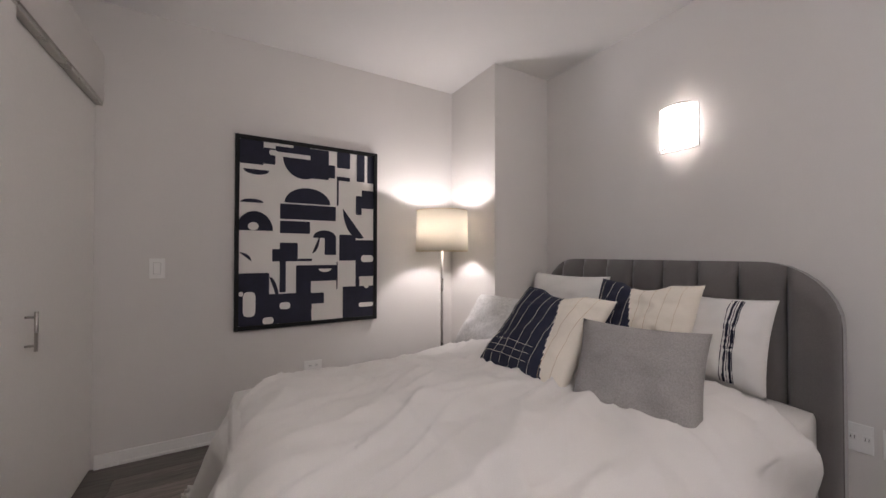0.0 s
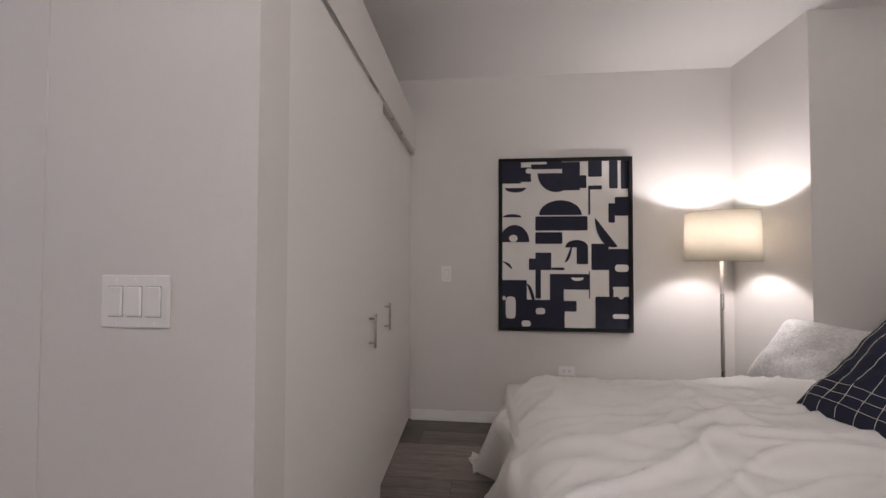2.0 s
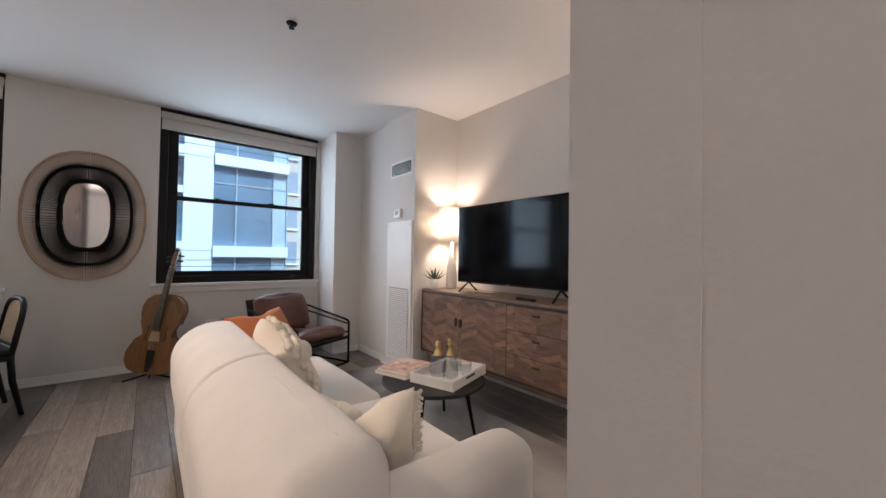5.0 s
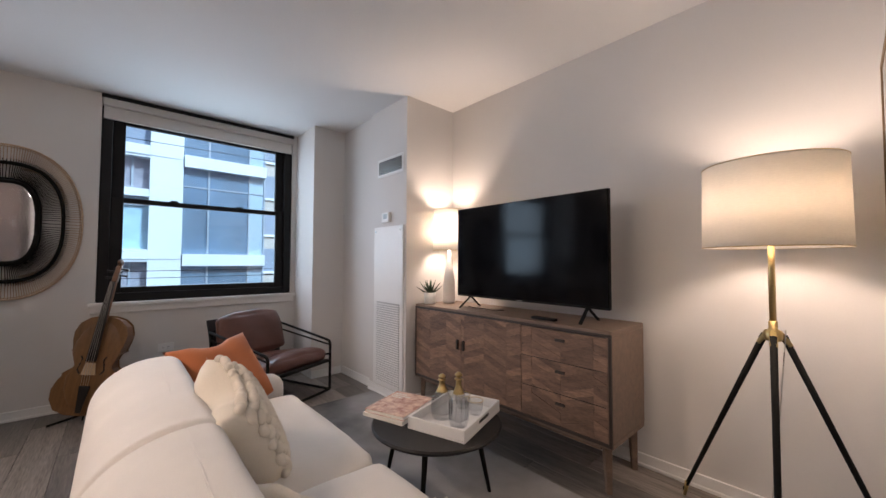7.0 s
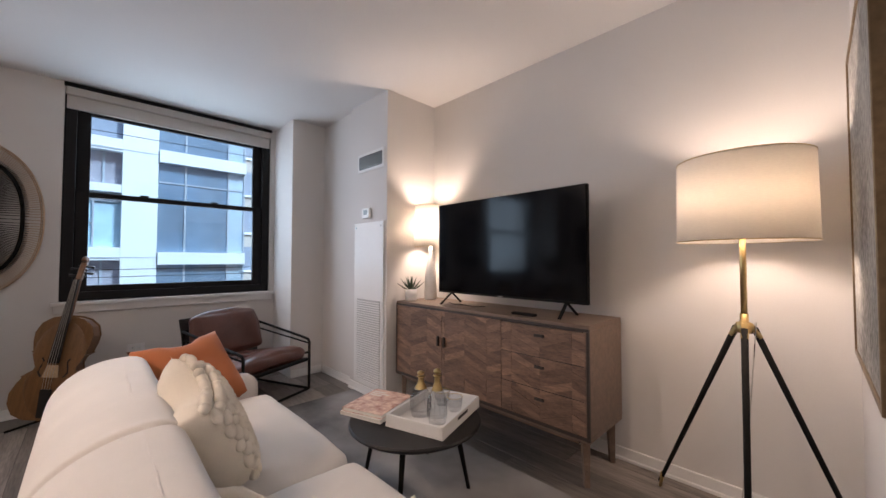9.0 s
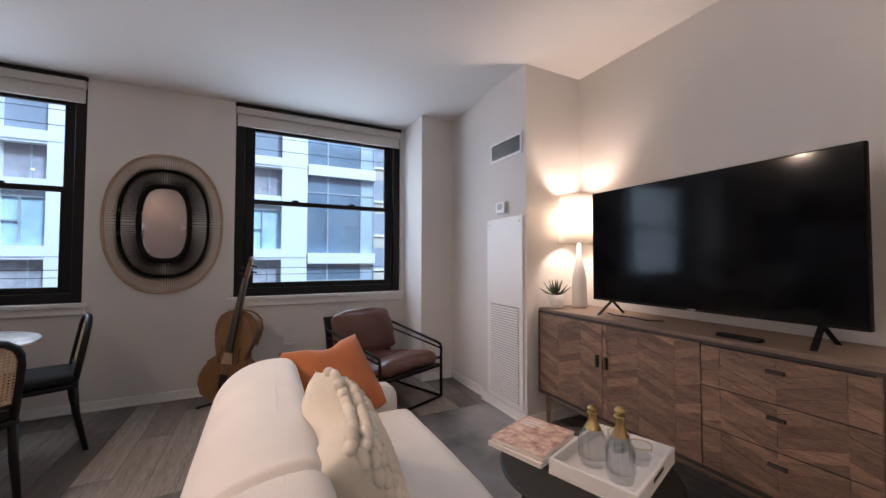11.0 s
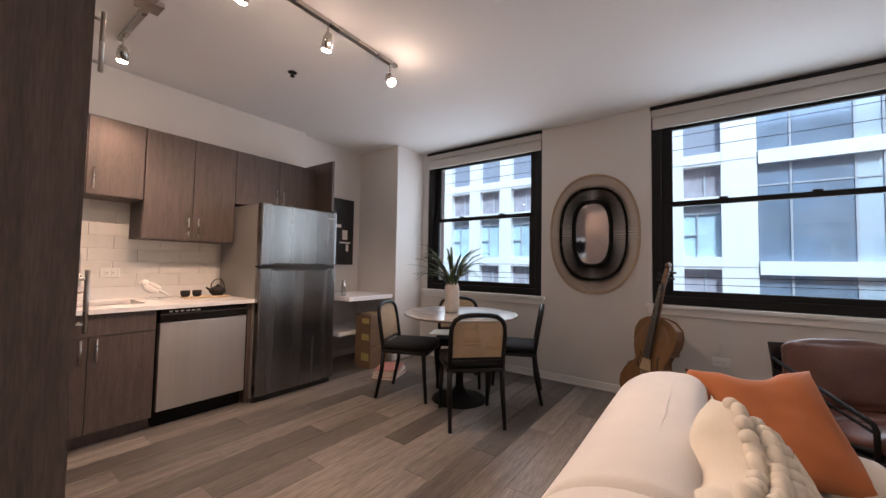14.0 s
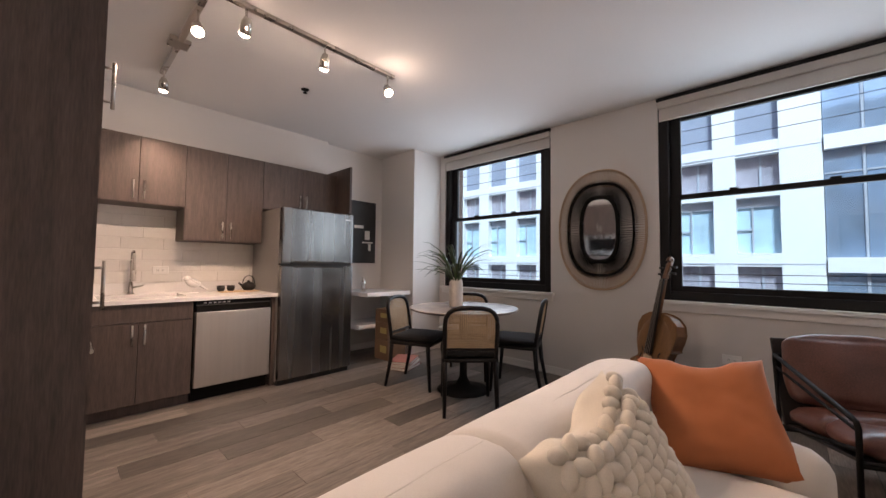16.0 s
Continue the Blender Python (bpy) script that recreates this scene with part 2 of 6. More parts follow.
CLEARGLASS = glass("bottle_glass", (0.97, 0.98, 0.99), 0.02, 0.97)
RUG = material("grey_rug", (0.3, 0.29, 0.285), 0.95, vary=0.2, scale=1.5, fine=260, bump=0.4, second=(0.025, 0.024, 0.025), clouds=0.85)
IRON = material("cast_iron", (0.02, 0.018, 0.017), 0.55, 0.4, vary=0.1, fine=90, bump=0.12)
ARTWHITE = material("canvas_white", (0.74, 0.71, 0.67), 0.8, vary=0.03, fine=300, bump=0.08)
ARTBLUE = material("ink_blue_paint", (0.017, 0.018, 0.036), 0.85, vary=0.15, scale=12, fine=200, bump=0.06)
ARTDARK = material("dark_canvas", (0.02, 0.02, 0.022), 0.5, vary=0.5, scale=5, bump=0.05)

# ---- mesh helpers ----
def thing(name, at, label, category, group="", turn=0.0, tilt=(0, 0)):
    ob = new(name)
    ob.empty_display_size = 0.1
    ob.matrix_world = pose(*at, tilt[0], tilt[1], turn)
    return tagged(ob, label, category, group)


def part(name, bm, mat, parent=None, label="", smooth=False):
    me = bpy.data.meshes.new(name)
    bmesh.ops.recalc_face_normals(bm, faces=bm.faces)
    for f in bm.faces:
        f.smooth = smooth
    bm.to_mesh(me)
    bm.free()
    me.materials.append(mat)
    ob = new(name, me)
    if parent:
        ob.parent = parent
    return tagged(ob, label) if label else ob


def solid(name, bm, mat, label, category="", kind="", smooth=False, at=(0, 0, 0), turn=0):
    ob = part(name, bm, mat, None, label, smooth)
    ob.matrix_world = pose(*at, 0, 0, turn)
    return tagged(ob, label, category, "", kind)


def box(x0, x1, y0, y1, z0, z1, bevel=0.0, seg=2, bm=None):
    own = bmesh.new()
    bmesh.ops.create_cube(own, size=1)
    for v in own.verts:
        v.co = Vector((x0 + (v.co.x + 0.5) * (x1 - x0), y0 + (v.co.y + 0.5) * (y1 - y0), z0 + (v.co.z + 0.5) * (z1 - z0)))
    if bevel:
        bmesh.ops.bevel(own, geom=own.edges[:], offset=bevel, segments=seg, affect="EDGES", profile=0.5)
    return join(bm, own)


def join(bm, own, m=None):
    if m is not None:
        own.transform(m)
    if bm is None:
        return own
    me = bpy.data.meshes.new("tmp")
    own.to_mesh(me)
    own.free()
    bm.from_mesh(me)
    bpy.data.meshes.remove(me)
    return bm


def rod(a, b, r0, r1=None, n=12, bm=None):
    a, b = Vector(a), Vector(b)
    own = bmesh.new()
    d = b - a
    bmesh.ops.create_cone(own, cap_ends=True, segments=n, radius1=r0, radius2=r0 if r1 is None else r1, depth=d.length)
    m = Matrix.Translation((a + b) / 2) @ d.to_track_quat("Z", "Y").to_matrix().to_4x4()
    return join(bm, own, m)


def bar(a, b, w, h, bevel=0.003, bm=None):
    """A rectangular bar from a to b."""
    a, b = Vector(a), Vector(b)
    d = b - a
    own = box(-w / 2, w / 2, -h / 2, h / 2, -d.length / 2, d.length / 2, bevel, 1)
    return join(bm, own, Matrix.Translation((a + b) / 2) @ d.to_track_quat("Z", "Y").to_matrix().to_4x4())


def lathe(profile, n=28, bm=None):
    own = bmesh.new()
    rings = []
    for r, z in profile:
        rings.append([own.verts.new((max(r, 1e-4) * math.cos(2 * math.pi * i / n), max(r, 1e-4) * math.sin(2 * math.pi * i / n), z)) for i in range(n)])
    for a, b in zip(rings, rings[1:]):
        for i in range(n):
            own.faces.new((a[i], a[(i + 1) % n], b[(i + 1) % n], b[i]))
    bmesh.ops.remove_doubles(own, verts=own.verts, dist=3e-4)
    return join(bm, own)


def tube(points, r, n=8, closed=False, bm=None, flat=1.0):
    own = bmesh.new()
    pts = [Vector(p) for p in points]
    rings, up = [], Vector((0, 0, 1))
    count = len(pts)
    for i, p in enumerate(pts):
        if closed:
            d = pts[(i + 1) % count] - pts[i - 1]
        else:
            d = pts[min(i + 1, count - 1)] - pts[max(i - 1, 0)]
        d.normalize()
        side = d.cross(up)
        if side.length < 0.05:
            side = d.cross(Vector((0, 1, 0)))
        side.normalize()
        nrm = side.cross(d).normalized()
        rr = r[i] if isinstance(r, (list, tuple)) else r
        rings.append([own.verts.new(p + side * rr * math.cos(2 * math.pi * k / n) + nrm * rr * flat * math.sin(2 * math.pi * k / n)) for k in range(n)])
    pairs = list(zip(rings, rings[1:])) + ([(rings[-1], rings[0])] if closed else [])
    for a, b in pairs:
        for k in range(n):
            own.faces.new((a[k], a[(k + 1) % n], b[(k + 1) % n], b[k]))
    if not closed:
        own.faces.new(rings[0])
        own.faces.new(rings[-1])
    return join(bm, own)


def cushion_box(x0, x1, y0, y1, z0, z1, r, cuts=14, puff=0.0, rough=0.0, seed=0.0):
    """A rounded, slightly puffed upholstered block."""
    own = bmesh.new()
    bmesh.ops.create_cube(own, size=2)
    bmesh.ops.subdivide_edges(own, edges=own.edges[:], cuts=cuts, use_grid_fill=True)
    h = Vector(((x1 - x0) / 2, (y1 - y0) / 2, (z1 - z0) / 2))
    c = Vector(((x0 + x1) / 2, (y0 + y1) / 2, (z0 + z1) / 2))
    for v in own.verts:
        u = v.co.copy()
        p = Vector((u.x * h.x, u.y * h.y, u.z * h.z))
        inner = Vector([max(-(h[k] - r), min(h[k] - r, p[k])) for k in range(3)])
        out = p - inner
        if out.length > 1e-6:
            p = inner + out.normalized() * r
        bulge = [(1 - u[(k + 1) % 3] ** 2) * (1 - u[(k + 2) % 3] ** 2) * puff * u[k] for k in range(3)]
        p += Vector(bulge)
        if rough:
            q = (p + c) * 5 + Vector((seed, seed, 0))
            p += Vector((noise.noise(q), noise.noise(q + Vector((7, 0, 0))), noise.noise(q + Vector((0, 9, 0))))) * rough
        v.co = p + c
    return own


def pillow(w, h, t, n=26, dent=0.07, rough=0.008, seed=0.0, keep=None, chop=0.0):
    """A scatter cushion standing in the xz plane, base at z=0, front towards -y. keep(u, v, side): which faces to keep."""
    own = bmesh.new()
    grid = {}
    for side in (-1, 1):
        for i in range(n + 1):
            for j in range(n + 1):
                u, v = 2 * i / n - 1, 2 * j / n - 1
                edge = abs(u) == 1 or abs(v) == 1
                if side == 1 and edge:
                    grid[side, i, j] = grid[-1, i, j]
                    continue
                x = w / 2 * u * (1 - dent * (1 - v * v) ** 1.0)
                z = h / 2 * v * (1 - dent * (1 - u * u) ** 1.0)
                fat = (max(0, 1 - u ** 4) * max(0, 1 - v ** 4)) ** 0.55
                wrinkle = noise.noise(Vector((u * 2.6 + seed, v * 2.6, side * 3 + seed))) * rough * 2.4 + noise.noise(Vector((u * 7 + seed, v * 7, side * 5))) * rough
                y = side * (t / 2 * fat + (wrinkle * fat if not edge else 0))
                drop = chop * max(0, 1 - (u / 0.5) ** 2) * max(0, v) ** 2
                grid[side, i, j] = own.verts.new((x, y, z + h / 2 - drop))
    for side in (-1, 1):
        for i in range(n):
            for j in range(n):
                if keep and not keep(2 * (i + 0.5) / n - 1, 2 * (j + 0.5) / n - 1, side):
                    continue
                own.faces.new([grid[side, i + a, j + b] for a, b in ((0, 0), (1, 0), (1, 1), (0, 1))])
    for v in [v for v in own.verts if not v.link_faces]:
        own.verts.remove(v)
    return own


def prism(outline, y0, y1, bm=None, axis="y"):
    """Extrude an outline of (x, z) pairs along y, or (x, y) pairs along z."""
    own = bmesh.new()
    if axis == "y":
        a, b = [own.verts.new((x, y0, z)) for x, z in outline], [own.verts.new((x, y1, z)) for x, z in outline]
    else:
        a, b = [own.verts.new((x, y, y0)) for x, y in outline], [own.verts.new((x, y, y1)) for x, y in outline]
    n = len(outline)
    own.faces.new(a)
    own.faces.new(b[::-1])
    for i in range(n):
        own.faces.new((a[i], b[i], b[(i + 1) % n], a[(i + 1) % n]))
    return join(bm, own)


def clip_rect(poly, x0, x1, z0, z1):
    for axis, lim, sign in ((0, x0, 1), (0, x1, -1), (1, z0, 1), (1, z1, -1)):
        out = []
        for i, p in enumerate(poly):
            q = poly[(i + 1) % len(poly)]
            dp, dq = sign * (p[axis] - lim), sign * (q[axis] - lim)
            if dp >= 0:
                out.append(p)
            if dp * dq < 0:
                k = dp / (dp - dq)
                out.append((p[0] + (q[0] - p[0]) * k, p[1] + (q[1] - p[1]) * k))
        poly = out
        if len(poly) < 3:
            return []
    return poly


# ---- structure ----
H1, H2 = 2.665, 2.62
XW, XE, YS, YTV, YB = -5.70, 2.43, -2.78, 3.13, 2.86
WIN = ((-2.0, -0.425), (0.612, 2.22))
WZ0, WZ1 = 0.86, 2.655


def wall(name, x0, x1, y0, y1, z0, z1, label="smooth warm white painted wall"):
    return solid(name, box(x0, x1, y0, y1, z0, z1), WALL, label, "wall", "structure")


bm = box(XW - 0.3, XW, YS - 0.15, YTV + 0.15, 0, WZ0)
box(XW - 0.3, XW, YS - 0.15, YTV + 0.15, WZ1, 2.9, bm=bm)
for a, b in ((YS - 0.15, WIN[0][0]), (WIN[0][1], WIN[1][0]), (WIN[1][1], YTV + 0.15)):
    box(XW - 0.3, XW, a, b, WZ0, WZ1, bm=bm)
solid("wall_west", bm, WALL, "warm white window wall with two openings", "wall", "structure")
wall("wall_tv", XW, -1.19, YTV, YTV + 0.12, 0, 2.9)
wall("wall_south", XW, -1.46, YS - 0.15, YS, 0, 2.9)
wall("wall_pilaster_north", XW, -5.2, 2.27, YTV, 0, H1)
wall("wall_pilaster_south", XW, -5.2, YS, -2.09, 0, H1)
wall("wall_recess", -5.2, -4.56, 2.62, YTV, 0, H1)
wall("wall_utility_closet", -4.56, -3.97, 2.585, YTV, 0, H1, "white painted utility closet front wall")
wall("wall_bulkhead", -4.3, -1.46, YS, -2.70, 2.19, H1, "white wall above the kitchen cabinets")
wall("wall_hall", -1.46, -1.34, YS, -1.2, 0, 2.9)
wall("wall_bedroom_south", -1.34, XE, -1.32, -1.2, 0, 2.9, "pale grey painted bedroom wall")
wall("wall_bedroom_east", XE, XE + 0.12, -1.2, YB + 0.12, 0, 2.9, "pale grey painted bedroom wall behind the bed")
wall("wall_bedroom_north", -1.19, XE, YB, YB + 0.12, 0, 2.9, "pale grey painted bedroom wall")
wall("wall_bedroom_column", 1.89, XE, 2.25, YB, 0, H2, "boxed-out pale grey corner column")
wall("wall_closet_back", -1.19, -1.09, 0.83, YTV + 0.12, 0, 2.9, "smooth painted back wall of the closet")
wall("wall_alcove", -1.32, -1.19, 1.7, YTV, 0, H1, "smooth warm white side wall beside the floor lamp")
wall("wall_closet_end", -1.09, -0.42, 0.833, 0.96, 0, 2.31, "smooth grey wall end beside the closet")
solid("wall_closet_strip", box(-1.192, -0.937, 0.8315, 0.84, 0, 2.9), WALL, "slightly proud painted wall edge strip", "wall", "structure")
wall("wall_closet_top", -1.09, -0.42, 0.96, YB, 2.052, 2.31, "painted header above the closet doors")
solid("ceiling", box(XW, -1.14, YS, YTV, H1, 2.8), CEIL, "smooth white painted ceiling", "ceiling", "structure")
solid("ceiling_bedroom", box(-1.14, XE, -1.2, YB, H2, 2.8), CEIL, "smooth white painted bedroom ceiling", "ceiling", "structure")
floor = solid("floor", box(XW, XE, YS, YTV, -0.05, -0.002), SUBFLOOR, "grey-brown wood plank floor", "floor", "structure")


def skirting(name, x0, x1, y0, y1):
    bm = box(x0, x1, y0, y1, 0, 0.078, 0.003, 1)
    sx, sy = (0.006 if x1 - x0 < 0.05 else 0), (0.006 if y1 - y0 < 0.05 else 0)
    box(x0 - sx, x1 + sx, y0 - sy, y1 + sy, 0, 0.022, 0.004, 1, bm)
    return solid(name, bm, TRIM, "white painted skirting board", "baseboard", "structure")


skirting("baseboard", XW + 0.001, XW + 0.014, -2.08, 2.26)
skirting("baseboard", -3.96, -1.33, YTV - 0.014, YTV - 0.001)
skirting("baseboard", -5.18, -4.57, 2.606, 2.619)
skirting("baseboard", -5.199, -5.186, 2.27, 2.6)
skirting("baseboard", -4.56, -3.97, 2.57, 2.584)
skirting("baseboard", -3.969, -3.956, 2.6, YTV - 0.02)
skirting("baseboard", -5.199, -5.186, YS + 0.02, -2.09)
skirting("baseboard", -0.44, 1.88, YB - 0.014, YB - 0.001)
skirting("baseboard", 1.876, 1.889, 2.25, YB - 0.02)
skirting("baseboard", XE - 0.014, XE - 0.001, -1.18, 2.24)
skirting("baseboard", -5.18, -4.25, YS + 0.001, YS + 0.014)


# ---- windows ----
def sash_window(name, y0, y1):
    w = thing(name, (XW, (y0 + y1) / 2, WZ0), "black double-hung sash window in the street wall", "window")
    w["kind"] = "structure"
    h, z1 = (y1 - y0) / 2, WZ1 - WZ0
    fr = 0.075
    x0, x1 = -0.13, -0.015
    part("jamb", box(x0, x1, -h + 0.002, -h + fr, 0.002, z1 - 0.002, 0.004, 1), BLACKFRAME, w)
    part("jamb", box(x0, x1, h - fr, h - 0.002, 0.002, z1 - 0.002, 0.004, 1), BLACKFRAME, w)
    part("head", box(x0, x1, -h + fr, h - fr, z1 - 0.16, z1 - 0.002, 0.004, 1), BLACKFRAME, w)
    part("bottom_rail", box(x0, x1 - 0.01, -h + fr, h - fr, 0.002, 0.075, 0.004, 1), BLACKFRAME, w)
    mid = 0.90
    for side, xa in ((0, -0.075), (1, -0.11)):
        za, zb = (0.076, mid + 0.02) if side == 0 else (mid - 0.02, z1 - 0.162)
        bm = box(xa, xa + 0.03, -h + fr, -h + fr + 0.085, za, zb, 0.004, 1)
        box(xa, xa + 0.03, h - fr - 0.085, h - fr, za, zb, 0.004, 1, bm)
        s = part("lower_sash" if side == 0 else "upper_sash", bm, BLACKFRAME, w)
        part("rail", box(xa, xa + 0.032, -h + fr + 0.085, h - fr - 0.085, zb - 0.045 if side == 0 else za, zb if side == 0 else za + 0.045, 0.004, 1), BLACKFRAME, s)
        part("rail", box(xa, xa + 0.032, -h + fr + 0.085, h - fr - 0.085, za if side == 0 else zb - 0.05, za + 0.05 if side == 0 else zb, 0.004, 1), BLACKFRAME, s)
        p = part("pane", box(xa + 0.012, xa + 0.016, -h + fr + 0.08, h - fr - 0.08, za + 0.02, zb - 0.02), GLASS, s, "clear window glass")
        p.visible_shadow = False
    for ly in (-0.28, 0.28):
        part("sash_lock", box(-0.075, -0.042, ly - 0.03, ly + 0.03, mid + 0.02, mid + 0.036, 0.005, 2), BLACKFRAME, w)
    sill = solid("window_sill", box(-0.01, 0.045, -h - 0.045, h + 0.045, -0.03, 0.0, 0.004, 2), TRIM, "white painted window sill", "sill", "structure", at=(XW, (y0 + y1) / 2, WZ0))
    part("apron", box(0.001, 0.02, -h - 0.03, h + 0.03, -0.09, -0.03, 0.003, 1), TRIM, sill)
    b = thing("roller_blind", (XW, (y0 + y1) / 2, WZ1), "off-white rolled-up roller blind under a black rail", "blind", "window blinds")
    part("rail", box(-0.01, 0.03, -h - 0.004, h + 0.004, -0.024, 0.004, 0.003, 1), BLACKFRAME, b, "black blind rail")
    part("cassette", box(-0.012, 0.026, -h + 0.004, h - 0.004, -0.095, -0.026, 0.012, 3), BLIND, b)
    part("cloth", box(-0.006, 0.0, -h + 0.012, h - 0.012, -0.19, -0.095), BLIND, b)
    part("hem_bar", box(-0.01, 0.006, -h + 0.012, h - 0.012, -0.205, -0.188, 0.004, 1), BLIND, b)


sash_window("window_1", *WIN[0])
sash_window("window_2", *WIN[1])

# ---- street outside ----
FAC = material("white_precast_panel", (0.84, 0.87, 0.89), 0.6, vary=0.03, scale=0.8, fine=20, bump=0.02)
FACGLASS = material("facade_glass", (0.46, 0.68, 0.8), 0.12, 0.0, vary=0.12, scale=0.5, fine=3, bump=0.0)
FACDARK = material("facade_dark_panel", (0.27, 0.32, 0.41), 0.5, vary=0.08, scale=0.7, fine=10)
FACTRIM = material("facade_grey_trim", (0.4, 0.45, 0.52), 0.5, vary=0.08)
# FACWARM's base colour paints the dull brownish reflection into the upper panes.
FACWARM = material("facade_painted_reflection_glass", (0.4, 0.39, 0.45), 0.12, 0.0, vary=0.15, scale=1.2, fine=5, bump=0)
MIRRORGLASS = material("mirror_facade_glass", (0.3, 0.43, 0.58), 0.06, 0.45, vary=0.14, scale=0.5, fine=1.6, bump=0.0)
PALEGLASS = material("pale_facade_glass", (0.55, 0.7, 0.82), 0.15, 0.2, vary=0.1, scale=0.5, bump=0)
BRICK = material("brown_brick", (0.42, 0.25, 0.19), 0.85, vary=0.15, scale=2, fine=30, bump=0.1)
STONE = material("pale_stone", (0.55, 0.5, 0.46), 0.8, vary=0.1, scale=0.5, fine=12)
ASPHALT = material("asphalt", (0.05, 0.05, 0.052), 0.9, vary=0.15, scale=1, fine=60)
GZ = -14.0
solid("ground", box(-400, 300, -400, 400, GZ - 0.2, GZ), ASPHALT, "street far below the windows", "ground", "structure")
FX = -15.0
PITCH, GLAZED, STOREY, BAND = 1.42, 0.91, 3.05, 1.19
tower = thing("apartment_building", (FX, 0, 0), "white precast apartment block with blue glass windows", "building")
tower["kind"] = "structure"
part("wall", box(-9, -0.35, -30, 2.18, GZ, 28), FACDARK, tower)
part("corner_pier", box(-0.34, 0.0, 0.47 + GLAZED, 2.18, GZ, 28), FAC, tower)
for i in range(14):
    y0 = 0.47 - i * PITCH
    part("pier", box(-0.34, 0.0, y0 - PITCH + GLAZED, y0, GZ, 28), FAC, tower)
for k in range(-4, 8):
    zc = BAND + k * STOREY
    part("spandrel", box(-0.33, -0.012, -19.4, 0.47 + GLAZED, zc, zc + 0.36), FAC, tower)
    part("joint", box(-0.012, 0.006, -19.4, 2.18, zc + 0.06, zc + 0.085), FACTRIM, tower)
    if not -2 < k < 4:
        continue
    for i in range(12):
        y0 = 0.47 - i * PITCH
        y1 = y0 + GLAZED
        if k >= 1:
            part("panel", box(-0.3, -0.22, y0, y1, zc + 0.36, zc + STOREY), FACDARK, tower, "dark blue-grey panel")
            continue
        pane = part("window", box(-0.3, -0.26, y0, y1, zc + 0.36, zc + 1.64), FACGLASS, tower)
        part("mullion", box(-0.27, -0.2, y0 + 0.32, y0 + 0.36, zc + 0.36, zc + 1.64), FACTRIM, pane)
        part("transom", box(-0.27, -0.2, y0, y0 + 0.32, zc + 1.0, zc + 1.04), FACTRIM, pane)
        part("transom_panel", box(-0.3, -0.2, y0, y1, zc + 1.64, zc + 1.9), FACTRIM, pane)
        part("lintel", box(-0.32, -0.02, y0, y1, zc + 1.9, zc + 2.12), FAC, pane)
        up = part("window", box(-0.3, -0.26, y0, y1, zc + 2.12, zc + STOREY), FACWARM, tower)
        part("mullion", box(-0.27, -0.22, y0 + 0.5, y0 + 0.55, zc + 2.12, zc + STOREY), FACTRIM, up)
glassy = thing("glass_building", (FX, 0, 0), "glass-fronted building with white floor bands", "building")
glassy["kind"] = "structure"
part("wall", box(-9, -0.6, 2.19, 4.52, GZ, 28), FACDARK, glassy)
for k in range(-4, 8):
    zc = BAND + k * STOREY - 0.13
    part("floor_band", box(-0.6, 0.06, 2.2, 4.54, zc, zc + 0.37), FAC, glassy)
    if -2 < k < 4:
        for y0, y1, mat in ((2.2, 2.84, MIRRORGLASS), (2.9, 4.02, MIRRORGLASS), (4.07, 4.5, PALEGLASS)):
            p = part("window", box(-0.6, -0.12, y0, y1, zc + 0.37, zc + STOREY), mat, glassy)
            part("frame", box(-0.3, -0.09, y1, y1 + 0.05, zc + 0.37, zc + STOREY), FACTRIM, p)
            part("transom", box(-0.125, -0.1, y0, y1, zc + 2.45, zc + 2.49), FACTRIM, p)
stoneb = thing("stone_building", (FX - 14, 12, 0), "pale stone apartment building with dark windows", "building")
stoneb["kind"] = "structure"
part("wall", box(-8, 0, -7.0, 26, GZ, 28), STONE, stoneb)
for k in range(-4, 9):
    for j in range(6):
        y0 = -5.6 + j * 1.9
        p = part("window", box(0.0, 0.04, y0, y0 + 0.9, k * 2.6 + 0.5, k * 2.6 + 2.1), FACDARK, stoneb)
        part("sill", box(0.04, 0.12, y0 - 0.08, y0 + 0.98, k * 2.6 + 0.36, k * 2.6 + 0.5), FAC, p)
# The brick face of this building, seen mirrored in the glass across the street
own = thing("brick_facade", (XW - 0.3, 0, 0), "brown brick street face of this building", "building")
own["kind"] = "structure"
bm = box(-0.12, -0.002, -14, 14, GZ, WZ0 - 0.06)
box(-0.12, -0.002, -14, 14, WZ1 + 0.06, 8, bm=bm)
for a, b in ((-14, WIN[0][0] - 0.03), (WIN[0][1] + 0.03, WIN[1][0] - 0.03), (WIN[1][1] + 0.03, 14)):
    box(-0.12, -0.002, a, b, WZ0 - 0.06, WZ1 + 0.06, bm=bm)
part("brickwork", bm, BRICK, own)
for k in range(-3, 3):
    for j in range(-4, 5):
        y0 = -2.0 + j * 2.62
        z0 = WZ0 + k * 3.05
        if k == 0 and j in (0, 1) or z0 + 1.8 > 8:
            continue
        p = part("window", box(-0.16, -0.121, y0, y0 + 1.58, z0, z0 + 1.75), FACDARK, own)
        part("sill", box(-0.24, -0.161, y0 - 0.1, y0 + 1.68, z0 - 0.12, z0), STONE, p)
        part("rail", box(-0.19, -0.161, y0, y0 + 1.58, z0 + 0.85, z0 + 0.93), FAC, p)


